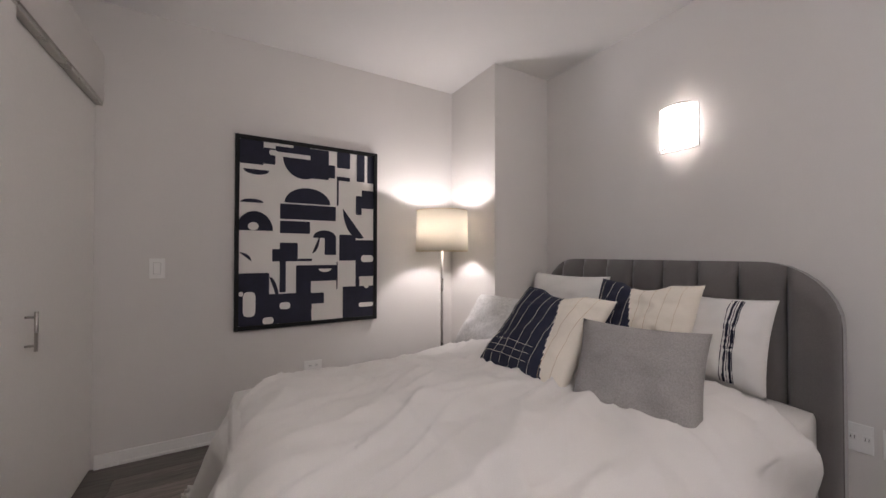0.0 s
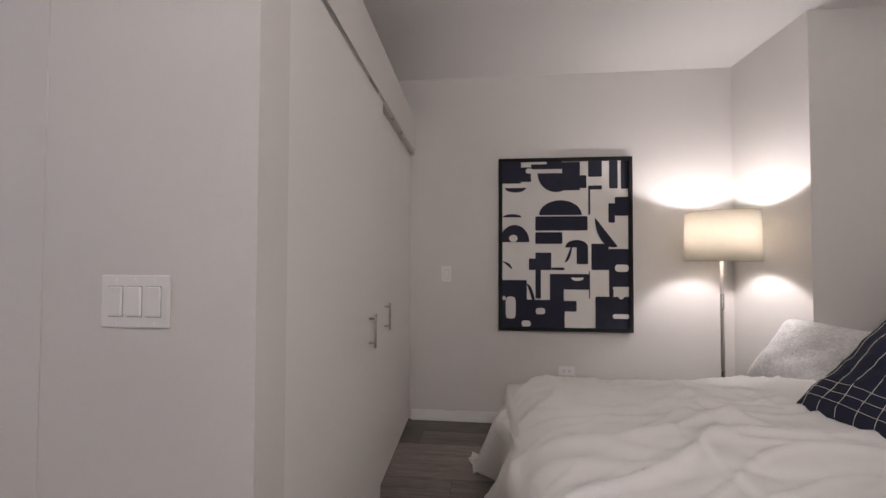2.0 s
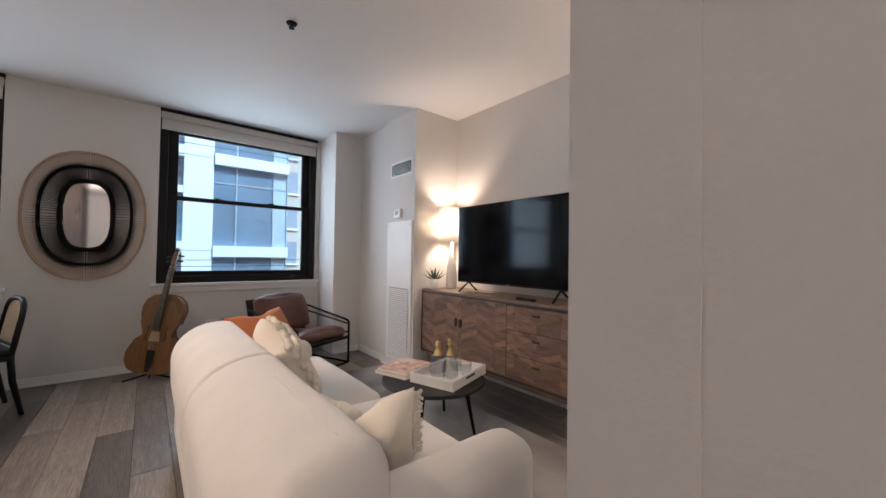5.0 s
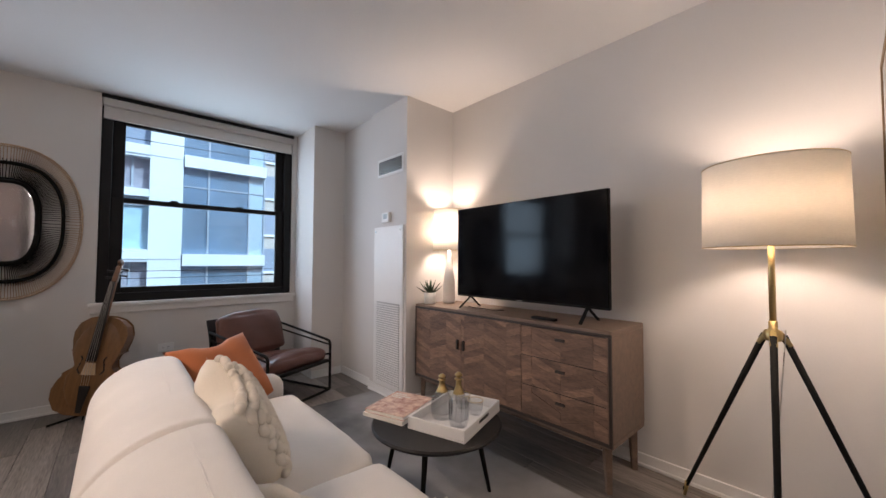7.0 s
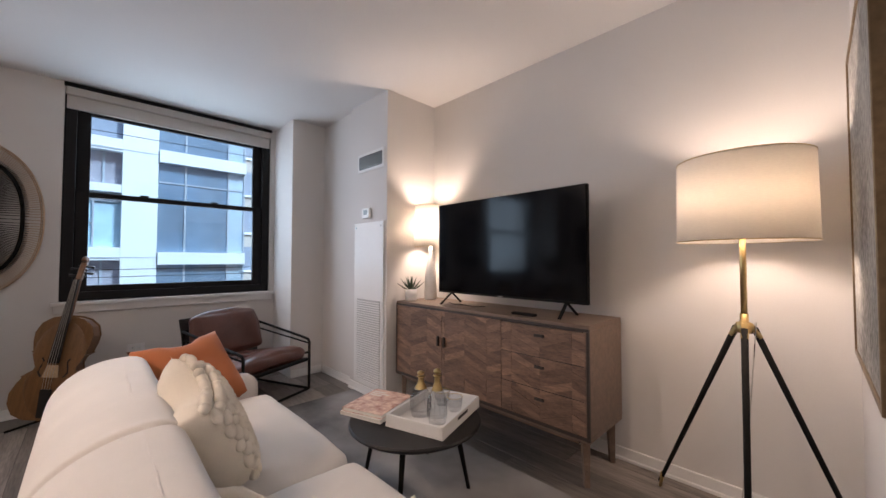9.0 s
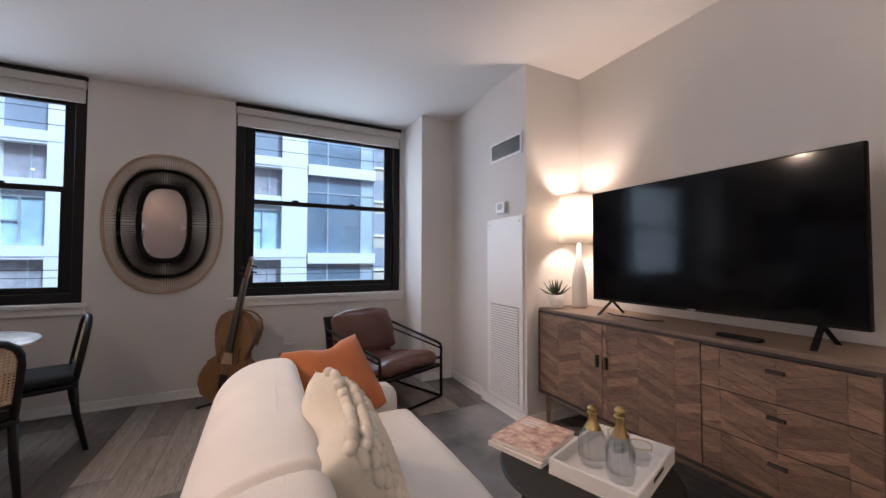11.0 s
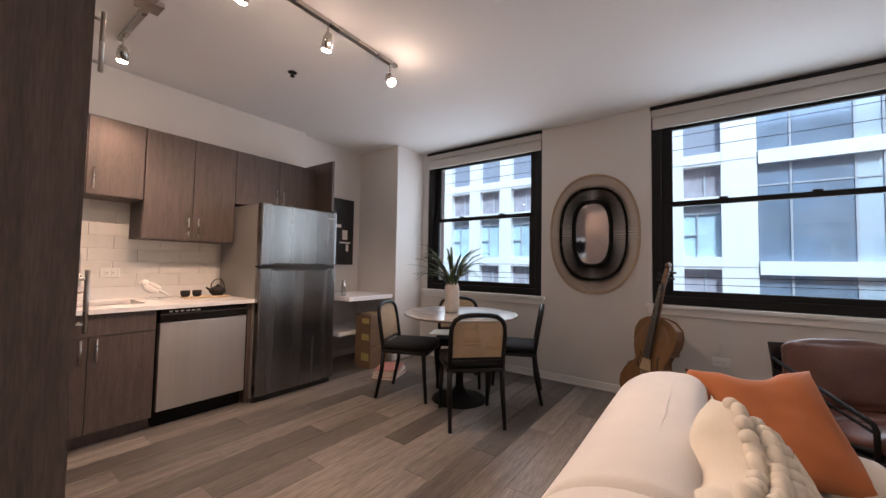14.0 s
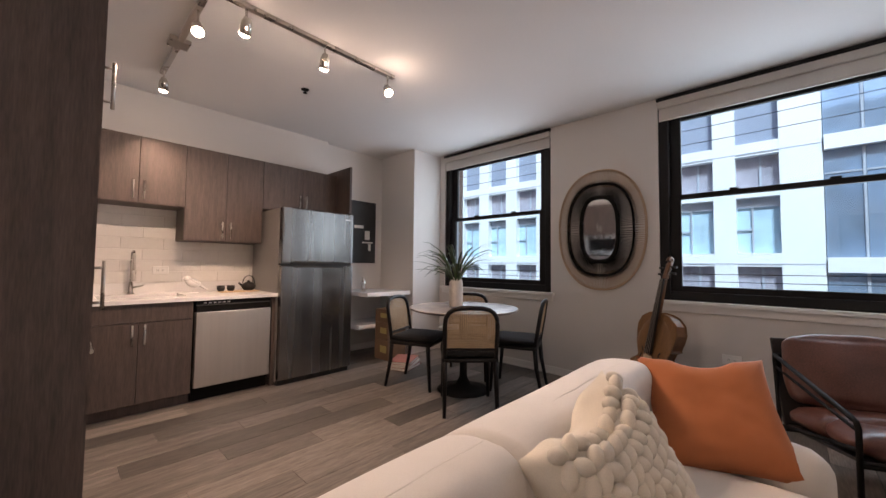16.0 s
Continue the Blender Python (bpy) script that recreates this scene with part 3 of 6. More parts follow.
for k, (za, zb) in enumerate(((3.6, 3.75), (3.42, 3.55), (1.15, 1.2), (1.02, 1.06))):
    solid("overhead_cable", tube([(-9.5 - k * 0.2, -14 + 26 * i / 12, za + (zb - za) * i / 12 - 0.15 * math.sin(math.pi * i / 12)) for i in range(13)], 0.006, 5), BLACKMETAL, "thin dark cable strung across the street", "cable", "structure")


# ---- kitchen ----
def bar_handle(parent, at, length, vertical=True, out=(0, 1, 0)):
    at, o = Vector(at), Vector(out)
    along = Vector((0, 0, 1)) if vertical else Vector((o.y, o.x, 0))
    a, b = at - along * length / 2 + o * 0.03, at + along * length / 2 + o * 0.03
    bm = rod(a, b, 0.006, n=10)
    for k in (-0.36, 0.36):
        rod(at + along * length * k, at + along * length * k + o * 0.03, 0.0045, n=8, bm=bm)
    return part("handle", bm, CHROME, parent, "satin nickel bar handle", smooth=True)


def cabinet(name, x0, x1, z0, z1, depth, y_back, doors, handle_z, label, group, handle_len=0.15):
    c = thing(name, ((x0 + x1) / 2, y_back, z0), label, "cabinet", group)
    w, h = (x1 - x0) / 2, z1 - z0
    part("body", box(-w, w, 0, depth - 0.022, 0, h), CAB, c)
    dw = 2 * w / doors
    for k in range(doors):
        a = -w + k * dw
        d = part("door", box(a + 0.002, a + dw - 0.002, depth - 0.02, depth, 0.003, h - 0.003, 0.0015, 1), CAB, c)
        hx = (a + dw - 0.035 if k == 0 else a + 0.035) if doors == 2 else a + 0.05
        bar_handle(d, (hx, depth, handle_z), handle_len)
    return c


UB, UF = YS, 0.335
cabinet("wall_cabinet", -2.79, -2.15, 1.63, 2.19, UF, UB, 2, 0.11, "dark oak-laminate wall cabinet over the sink", "kitchen wall cabinets")
cabinet("wall_cabinet", -3.45, -2.792, 1.34, 2.19, UF, UB, 2, 0.11, "tall dark oak-laminate wall cabinet", "kitchen wall cabinets")
cabinet("wall_cabinet", -4.28, -3.452, 1.70, 2.19, UF, UB, 2, 0.11, "dark oak-laminate cabinet above the refrigerator", "kitchen wall cabinets")
solid("end_panel", box(-4.31, -4.282, UB + 0.001, UB + 0.62, 1.70, 2.25, 0.002, 1), CAB, "dark oak-laminate side panel beside the wall cabinet", "panel")
CF = 0.70
TOE = 0.09
CT = 0.862
base = thing("base_cabinet", (-2.47, UB, 0), "dark oak-laminate sink base cabinet with two doors", "cabinet")
part("body", box(-0.34, 0.345, 0, CF - 0.03, TOE, CT - 0.03), CAB, base)
part("plinth", box(-0.34, 0.345, 0, CF - 0.08, 0, TOE), CAB, base)
part("false_front", box(-0.338, 0.343, CF - 0.03, CF - 0.01, CT - 0.17, CT - 0.034, 0.0015, 1), CAB, base)
for k in range(2):
    d = part("door", box(-0.338 + k * 0.342, 0.001 + k * 0.342, CF - 0.03, CF - 0.01, TOE + 0.003, CT - 0.174, 0.0015, 1), CAB, base)
    bar_handle(d, (0.001 - 0.035 if k == 0 else 0.004 + 0.035, CF - 0.01, CT - 0.26), 0.15)
solid("filler_panel", box(-3.47, -3.44, UB, UB + CF - 0.03, 0, CT - 0.03), CAB, "dark oak-laminate filler beside the dishwasher", "panel")

dish = thing("dishwasher", (-3.125, UB, 0), "stainless steel dishwasher with black control strip", "dishwasher")
part("body", box(-0.298, 0.298, 0.02, CF - 0.06, TOE, CT - 0.03), BLACKMETAL, dish)
part("door", box(-0.296, 0.296, CF - 0.06, CF - 0.005, TOE + 0.03, CT - 0.13, 0.006, 2), STEEL_PALE, dish, "brushed steel door")
cp = part("control_panel", box(-0.296, 0.296, CF - 0.06, CF - 0.005, CT - 0.126, CT - 0.034, 0.006, 2), BLACKMETAL, dish, "black control panel")
part("handle_recess", box(-0.296, 0.296, CF - 0.012, CF - 0.001, CT - 0.075, CT - 0.066, 0.002, 1), SLOT, cp)
for k in range(6):
    part("button", box(0.05 + k * 0.035, 0.07 + k * 0.035, CF - 0.006, CF - 0.003, CT - 0.055, CT - 0.048), PLASTIC, cp)
part("toe_plate", box(-0.296, 0.296, CF - 0.09, CF - 0.08, 0.0, TOE + 0.03), BLACKMETAL, dish)

top = thing("worktop", (-2.8, UB, CT - 0.03), "white quartz kitchen worktop with undermount sink", "worktop")
sx0, sx1, sy0, sy1 = -0.0, 0.55, 0.12, 0.50
bm = box(-0.675, sx0, 0, CF + 0.015, 0, 0.03)
box(sx1, 0.69, 0, CF + 0.015, 0, 0.03, bm=bm)
box(sx0, sx1, 0, sy0, 0, 0.03, bm=bm)
box(sx0, sx1, sy1, CF + 0.015, 0, 0.03, bm=bm)
part("slab", bm, COUNTER, top)
part("upstand", box(-0.675, 0.69, 0.004, 0.02, 0.03, 0.125), COUNTER, top)
bm = box(sx0 - 0.005, sx1 + 0.005, sy0 - 0.005, sy1 + 0.005, -0.18, -0.172)
for a, b, c, d in ((sx0 - 0.01, sx0, sy0 - 0.01, sy1 + 0.01), (sx1, sx1 + 0.01, sy0 - 0.01, sy1 + 0.01), (sx0, sx1, sy0 - 0.01, sy0), (sx0, sx1, sy1, sy1 + 0.01)):
    box(a, b, c, d, -0.172, -0.001, bm=bm)
part("sink", bm, STEEL, top, "stainless steel sink bowl")

tap = thing("kitchen_tap", (-2.48, UB + 0.08, CT), "tall chrome spring-neck kitchen tap", "tap")
part("base", lathe([(0, 0), (0.026, 0), (0.026, 0.01), (0.017, 0.02), (0.015, 0.1), (0, 0.1)]), CHROME, tap, smooth=True)
arc = [(0, 0, 0.1), (0, 0, 0.24), (0, 0.005, 0.29)] + [(0, 0.07 - 0.07 * math.cos(a), 0.30 + 0.07 * math.sin(a)) for a in np.linspace(0.15, math.pi, 10)] + [(0, 0.14, 0.2)]
part("neck", tube(arc, 0.011, 12), CHROME, tap, smooth=True)
part("spray_head", lathe([(0, 0.12), (0.016, 0.12), (0.018, 0.14), (0.014, 0.21), (0, 0.21)]).copy(), CHROME, tap, smooth=True).location = (0, 0.14, 0)
part("lever", rod((-0.015, 0, 0.06), (-0.085, 0.01, 0.075), 0.008, 0.006), CHROME, tap, smooth=True)


def fridge():
    f = thing("refrigerator", (-3.855, UB, 0), "stainless steel top-freezer refrigerator", "refrigerator")
    w, yb, yf = 0.385, 0.04, 0.70
    part("body", box(-w, w, yb, yf, 0.03, 1.675, 0.008, 2), material("fridge_grey_side", (0.25, 0.24, 0.235), 0.45, 0.2, vary=0.04), f, "grey metal cabinet")
    for nm, za, zb in (("freezer_door", 1.145, 1.682), ("fridge_door", 0.055, 1.125)):
        d = part(nm, box(-w, w, yf + 0.008, yf + 0.075, za, zb, 0.014, 3), STEEL, f, "brushed steel door")
        edge = za if nm == "freezer_door" else zb
        s = 1 if nm == "freezer_door" else -1
        pts = [(-0.30, edge), (0.30, edge), (0.26, edge + s * 0.022), (-0.26, edge + s * 0.022)]
        part("grip_recess", prism(pts, yf + 0.05, yf + 0.078), SLOT, d, "dark pocket grip")
    part("gap_strip", box(-w + 0.005, w - 0.005, yf - 0.01, yf + 0.05, 1.125, 1.145), SLOT, f)
    part("kick_grille", box(-w + 0.01, w - 0.01, yf - 0.02, yf + 0.03, 0.0, 0.05), SLOT, f)
    part("badge", box(-w + 0.03, -w + 0.10, yf + 0.0755, yf + 0.077, 1.612, 1.622), CHROME, f)
    part("hinge_cap", box(-w, -w + 0.06, yf + 0.01, yf + 0.07, 1.682, 1.7, 0.005, 2), SLOT, f)
    return f


fridge()

pantry = thing("pantry_cabinet", (-1.80, -0.58, 0), "tall dark oak-laminate pantry cabinet", "cabinet")
part("body", box(-0.30, 0.33, -0.30, 0.28, 0.09, 2.4), CAB, pantry)
part("plinth", box(-0.24, 0.33, -0.30, 0.28, 0, 0.09), CAB, pantry)
part("side_panel", box(-0.322, 0.33, 0.281, 0.30, 0, 2.41), CAB, pantry)
for za, zb, hz in ((0.093, 1.4, 1.06), (1.404, 2.4, 1.78)):
    d = part("door", box(-0.32, -0.301, -0.298, 0.28, za, zb, 0.0015, 1), CAB, pantry)
    bar_handle(d, (-0.32, 0.235, hz), 0.17, True, (-1, 0, 0))
part("filler", box(-0.30, 0.33, -0.30, 0.28, 2.4, H1 - 0.001), CAB, pantry)

rng = thing("electric_range", (-1.80, -1.27, 0), "stainless steel range under a microwave", "range")
part("body", box(-0.32, 0.33, -0.378, 0.378, 0.05, 0.86, 0.006, 2), STEEL, rng)
part("oven_window", box(-0.325, -0.315, -0.26, 0.26, 0.35, 0.62), SCREEN, rng)
part("handle", rod((-0.36, -0.3, 0.72), (-0.36, 0.3, 0.72), 0.012), CHROME, rng)
part("cooktop", box(-0.32, 0.33, -0.378, 0.378, 0.862, 0.875), SCREEN, rng)
mw = thing("microwave", (-1.64, -1.27, 1.37), "stainless steel over-range microwave", "microwave")
part("body", box(-0.23, 0.17, -0.378, 0.378, 0, 0.42, 0.006, 2), BLACKMETAL, mw)
d = part("door", box(-0.255, -0.232, -0.376, 0.376, 0.01, 0.41, 0.006, 2), STEEL, mw)
part("window", box(-0.26, -0.254, -0.18, 0.33, 0.09, 0.33), SCREEN, d)
part("handle", rod((-0.29, -0.24, 0.05), (-0.29, -0.24, 0.37), 0.012), CHROME, d)
mc = thing("wall_cabinet", (-1.64, -1.27, 1.80), "dark oak-laminate cabinet above the microwave", "cabinet", "kitchen wall cabinets")
part("body", box(-0.2, 0.17, -0.378, 0.378, 0, 0.6), CAB, mc)
for k in range(2):
    d = part("door", box(-0.222, -0.201, -0.376 + k * 0.377, -0.001 + k * 0.377, 0.003, 0.597, 0.0015, 1), CAB, mc)
    bar_handle(d, (-0.222, -0.03 + k * 0.06, 0.12), 0.15, True, (-1, 0, 0))
corner = thing("corner_cabinet", (-1.80, -2.2, 0), "dark oak-laminate corner base cabinet", "cabinet")
part("body", box(-0.31, 0.33, -0.57, 0.54, 0, 0.83), CAB, corner)
part("counter", box(-0.312, 0.33, -0.57, 0.545, 0.832, 0.862), COUNTER, corner, "white quartz top")

# Backsplash tiles
splash = solid("backsplash", box(-3.455, -2.11, YS + 0.0005, YS + 0.004, CT + 0.095, 1.66), GROUT, "white glazed tile backsplash", "backsplash", "structure")
tile_meshes = {}


def tile(x0, x1, z0, z1):
    key = (round(x1 - x0, 3), round(z1 - z0, 3))
    if key not in tile_meshes:
        me = bpy.data.meshes.new("tile")
        b = box(0.0015, key[0] - 0.0015, 0, 0.006, 0.0015, key[1] - 0.0015, 0.0015, 1)
        b.to_mesh(me)
        b.free()
        me.materials.append(TILE)
        tile_meshes[key] = me
    ob = new("tile", tile_meshes[key])
    ob.location = (x0, YS + 0.004, z0)
    ob.parent = splash


zt, row = CT + 0.097, 0
while zt < 1.62:
    xa = -3.452 - (0.15 if row % 2 else 0)
    while xa < -2.12:
        a, b = max(xa, -3.452), min(xa + 0.30, -2.115)
        hi = min(zt + 0.1, 1.635)
        if b - a > 0.03:
            tile(a, b, zt, hi)
        xa += 0.30
    zt += 0.1
    row += 1


def wall_plate(name, at, w, h, gangs, face, label, outlet=False):
    """A switch or socket plate; face: 0 towards -y, 90 towards +x."""
    p = thing(name, at, label, "switch" if not outlet else "socket", turn=face)
    part("plate", box(-w / 2, w / 2, -0.006, 0.0, -h / 2, h / 2, 0.003, 2), PLASTIC, p)
    for g in range(gangs):
        gx = (g - (gangs - 1) / 2) * 0.046
        if outlet:
            for k in (-0.02, 0.02):
                part("socket", box(gx + k - 0.013, gx + k + 0.013, -0.008, -0.005, -0.016, 0.016, 0.002, 1), TRIM, p)
                part("slot", box(gx + k - 0.006, gx + k - 0.004, -0.0088, -0.0075, -0.006, 0.006), SLOT, p)
                part("slot", box(gx + k + 0.004, gx + k + 0.006, -0.0088, -0.0075, -0.006, 0.006), SLOT, p)
        else:
            r = part("rocker", box(gx - 0.0165, gx + 0.0165, -0.010, -0.004, -0.033, 0.033, 0.002, 1), PLASTIC, p)
            # Thin grey sheet on the plate paints the shade in the rocker's joint.
            part("rocker_gap", box(gx - 0.018, gx + 0.018, -0.0066, -0.0062, -0.0345, 0.0345), material("plate_shadow_gap", (0.4, 0.39, 0.38), 0.6, bump=0) if g == 0 and "plate_shadow_gap" not in bpy.data.materials else bpy.data.materials["plate_shadow_gap"], p)
        for k in (-1, 1):
            part("screw", rod((gx, -0.0055, k * 0.048), (gx, -0.0075, k * 0.048), 0.003, n=8), PLASTIC, p)
    return p


wall_plate("light_switch", (-0.70, 0.833, 1.135), 0.165, 0.117, 3, 0, "white three-gang rocker light switch plate")
wall_plate("light_switch", (-0.172, YB, 1.11), 0.075, 0.12, 1, 0, "white single rocker light switch")
wall_plate("wall_socket", (0.72, YB, 0.40), 0.12, 0.07, 1, 0, "white wall socket low beside the bed", True)
wall_plate("wall_socket", (XE, 0.555, 0.45), 0.075, 0.115, 1, -90, "white wall socket beside the headboard", True)
wall_plate("wall_socket", (XE, 0.44, 0.45), 0.11, 0.115, 1, -90, "white data outlet beside the headboard", True)
wall_plate("wall_socket", (XW, 1.1, 0.42), 0.12, 0.075, 1, 90, "white wall socket under the window", True)
wall_plate("wall_socket", (-2.69, YS + 0.01, 1.07), 0.12, 0.075, 1, 180, "white socket in the tile backsplash", True)


# ---- living room ----
def axes_pose(at, xdir, zdir):
    """A pose whose x runs along xdir and whose z is as near zdir as it can be."""
    x = Vector(xdir).normalized()
    y = Vector(zdir).cross(x).normalized()
    z = x.cross(y)
    m = Matrix((x, y, z)).transposed().to_4x4()
    return Matrix.Translation(at) @ m


def sofa():
    s = thing("sofa", (-2.78, 0.62, 0), "cream boucle two-seat sofa with rolled back", "sofa")
    w = 1.06
    part("base", cushion_box(-w + 0.03, w - 0.03, 0.06, 0.92, 0.12, 0.30, 0.05, 8), BOUCLE, s, smooth=True)
    prof = [(0.10, 0.14), (0.065, 0.24), (0.045, 0.4)]
    prof += [(0.29 - 0.25 * math.cos(a), 0.532 + 0.21 * math.sin(a)) for a in np.linspace(0, math.pi / 2, 12)]
    prof += [(0.32 + 0.07 * math.sin(a), 0.672 + 0.07 * math.cos(a)) for a in np.linspace(0.1, math.pi / 2, 6)]
    prof += [(0.388, 0.55), (0.38, 0.4), (0.36, 0.2), (0.34, 0.14)]
    stations = sorted(set([round(v, 4) for v in np.linspace(-w, w, 41)] + [round(-w + 0.1 * (1 - math.cos(a)), 4) for a in np.linspace(0, 1.57, 8)] + [round(w - 0.1 * (1 - math.cos(a)), 4) for a in np.linspace(0, 1.57, 8)] + [round(0.03 + d, 4) for d in (-0.04, -0.025, -0.014, -0.006, 0, 0.006, 0.014, 0.025, 0.04)]))
    bm = bmesh.new()
    rings = []
    for x in stations:
        e = min(x + w, w - x)
        inset = 0.0 if e >= 0.1 else 0.1 - math.sqrt(max(0.0, 0.01 - (0.1 - e) ** 2))
        inset += 0.02 * math.exp(-((x - 0.03) / 0.012) ** 2)
        k = 1 - inset / 0.24
        ring = []
        for y, z in prof:
            q = Vector((x * 3, y * 4, z * 4))
            ring.append(bm.verts.new((x, 0.22 + (y - 0.22) * k + 0.004 * noise.noise(q), 0.44 + (z - 0.44) * k + 0.005 * noise.noise(q + Vector((5, 0, 0))))))
        rings.append(ring)
    for a, b in zip(rings, rings[1:]):
        for m in range(len(prof)):
            bm.faces.new((a[m], a[(m + 1) % len(prof)], b[(m + 1) % len(prof)], b[m]))
    bm.faces.new(rings[0])
    bm.faces.new(rings[-1])
    bk = part("back_cushion", bm, BOUCLE, s, smooth=True)
    for a, b in ((-w + 0.14, 0.0), (0.06, w - 0.14)):
        part("long_seam", tube([(a + (b - a) * i / 16, 0.285 + 0.002 * math.sin(i * 1.7), 0.7405) for i in range(17)], 0.003, 6), BOUCLE, bk)
    for k, (a, b) in enumerate(((-w + 0.13, 0.028), (0.032, w - 0.18))):
        part("seat_cushion", cushion_box(a, b, 0.36, 0.95, 0.27, 0.435, 0.06, 14, 0.018, 0.006, 9 + k), BOUCLE, s, smooth=True)
    part("arm", cushion_box(-w - 0.03, -w + 0.11, 0.28, 0.90, 0.14, 0.54, 0.08, 12, 0.008, 0.004, 4), BOUCLE, s, smooth=True)
    part("arm", cushion_box(w - 0.19, w, 0.28, 0.93, 0.14, 0.60, 0.08, 12, 0.008, 0.004, 5), BOUCLE, s, smooth=True)
    for lx in (-w + 0.1, -0.1, w - 0.1):
        for ly in (0.12, 0.85):
            part("leg", bar((lx, ly, 0), (lx, ly, 0.15), 0.035, 0.035), BLACKMETAL, s)


sofa()


def scatter(name, m, w, h, t, mat, label, seed=0.0, piping=None, **kw):
    c = new(name)
    c.empty_display_size = 0.1
    c.matrix_world = m
    tagged(c, label, "cushion")
    part("cover", pillow(w, h, t, seed=seed, **kw), mat, c, smooth=True)
    if piping:
        pts = []
        for i in range(15):
            u = -1 + 2 * i / 15
            pts.append((w / 2 * u, 0, h / 2 * -1 * (1 - 0.07 * (1 - u * u)) + h / 2))
        part("piping", tube(pts, 0.004, 6), piping, c)
    return c


scatter("orange_cushion", axes_pose((-3.64, 1.274, 0.42), (-0.403, 0.914, 0.055), (-0.587, -0.304, 0.75)), 0.455, 0.455, 0.15, ORANGE, "rust-orange cotton scatter cushion on the sofa", 2.0, dent=0.1, chop=0.03, rough=0.003)


def knit_cushion(name, m, size, label, seed, rows):
    rnd = random.Random(seed)
    c = scatter(name, m, size, size, 0.21, CREAM, label, seed, dent=0.08, chop=0.04, rough=0.012)
    bm = bmesh.new()
    n = rows
    for i in range(n):
        for j in range(n):
            u, v = -0.9 + 1.8 * (i + 0.5 * (j % 2)) / n, -0.9 + 1.8 * j / (n - 1)
            if u > 0.93:
                continue
            fat = (max(0, 1 - u ** 4) * max(0, 1 - v ** 4)) ** 0.55
            x = size / 2 * u * (1 - 0.08 * (1 - v * v))
            z = size / 2 * v * (1 - 0.08 * (1 - u * u)) + size / 2 - 0.04 * max(0, 1 - (u / 0.5) ** 2) * max(0, v) ** 2
            own = bmesh.new()
            bmesh.ops.create_icosphere(own, subdivisions=2, radius=size / n * 0.62)
            own.transform(Matrix.Translation((x + rnd.uniform(-.004, .004), 0.105 * fat + 0.004, z)) @ pose(0, 0, 0, 0, rnd.choice((-38, 38, 30, -30)), 0) @ Matrix.Diagonal((1.25, 0.75, 0.78, 1)))
            join(bm, own)
    tagged(part("knit_front", bm, CREAM, c, "chunky cream knitted loops", smooth=True), kind="stuff")
    return c


knit_cushion("knit_cushion", axes_pose((-3.03, 1.20, 0.40), (0.95, -0.05, -0.25), (0.2, -0.43, 0.85)), 0.44, "cream cushion with chunky knitted front", 5, 11)
for at, xd, zd, sd in (((-2.14, 1.13, 0.40), (0.1, 0.95, 0.22), (0.3, -0.25, 0.9), 7.0), ((-2.40, 1.19, 0.437), (0.95, 0.25, 0.0), (0.05, -0.7, 0.7), 12.0)):
    white = scatter("white_cushion", axes_pose(at, xd, zd), 0.40, 0.32 if sd < 10 else 0.26, 0.15, CREAM, "ivory cushion with a fringed knit edge", sd, dent=0.1, chop=0.07)
    bm = bmesh.new()
    rnd = random.Random(3)
    for i in range(26):
        z = 0.02 + (0.28 if sd < 10 else 0.22) * i / 25
        tube([(0.19, 0.0, z), (0.205, 0.002, z + rnd.uniform(-.01, .01)), (0.222 + rnd.uniform(-.008, .008), -0.006, z + rnd.uniform(-.012, .012))], 0.006, 6, bm=bm)
    part("fringe", bm, CREAM, white, "cream yarn fringe")


def coffee_table():
    t = thing("coffee_table", (-2.97, 2.07, 0), "low round black wooden coffee table", "table")
    part("tabletop", lathe([(0, 0.335), (0.34, 0.335), (0.352, 0.345), (0.352, 0.352), (0.345, 0.36), (0, 0.36)], 48), DARKTOP, t)
    for a in (35, 125, 215, 305):
        c, s_ = math.cos(radians(a)), math.sin(radians(a))
        part("leg", rod((0.22 * c, 0.22 * s_, 0.336), (0.29 * c, 0.29 * s_, 0.0), 0.016, 0.009), BLACKMETAL, t, smooth=True)


coffee_table()
rug = solid("rug", box(-4.45, -1.75, 1.45, 2.56, 0.004, 0.014, 0.004, 1), RUG, "mottled grey low-pile rug under the coffee table", "rug")

tray = thing("serving_tray", (-2.90, 2.15, 0.36), "white rectangular lacquered serving tray on the table", "tray", turn=108)
part("base", box(-0.225, 0.225, -0.165, 0.165, 0, 0.01), TRIM, tray)
for a, b, c, d in ((-0.225, 0.225, -0.165, -0.152), (-0.225, 0.225, 0.152, 0.165), (-0.225, -0.212, -0.152, 0.152), (0.212, 0.225, -0.152, 0.152)):
    part("side", box(a, b, c, d, 0.01, 0.062, 0.003, 1), TRIM, tray)
part("handle_slot", box(-0.06, 0.06, -0.1662, -0.1648, 0.033, 0.048, 0.0, 1), SLOT, tray)


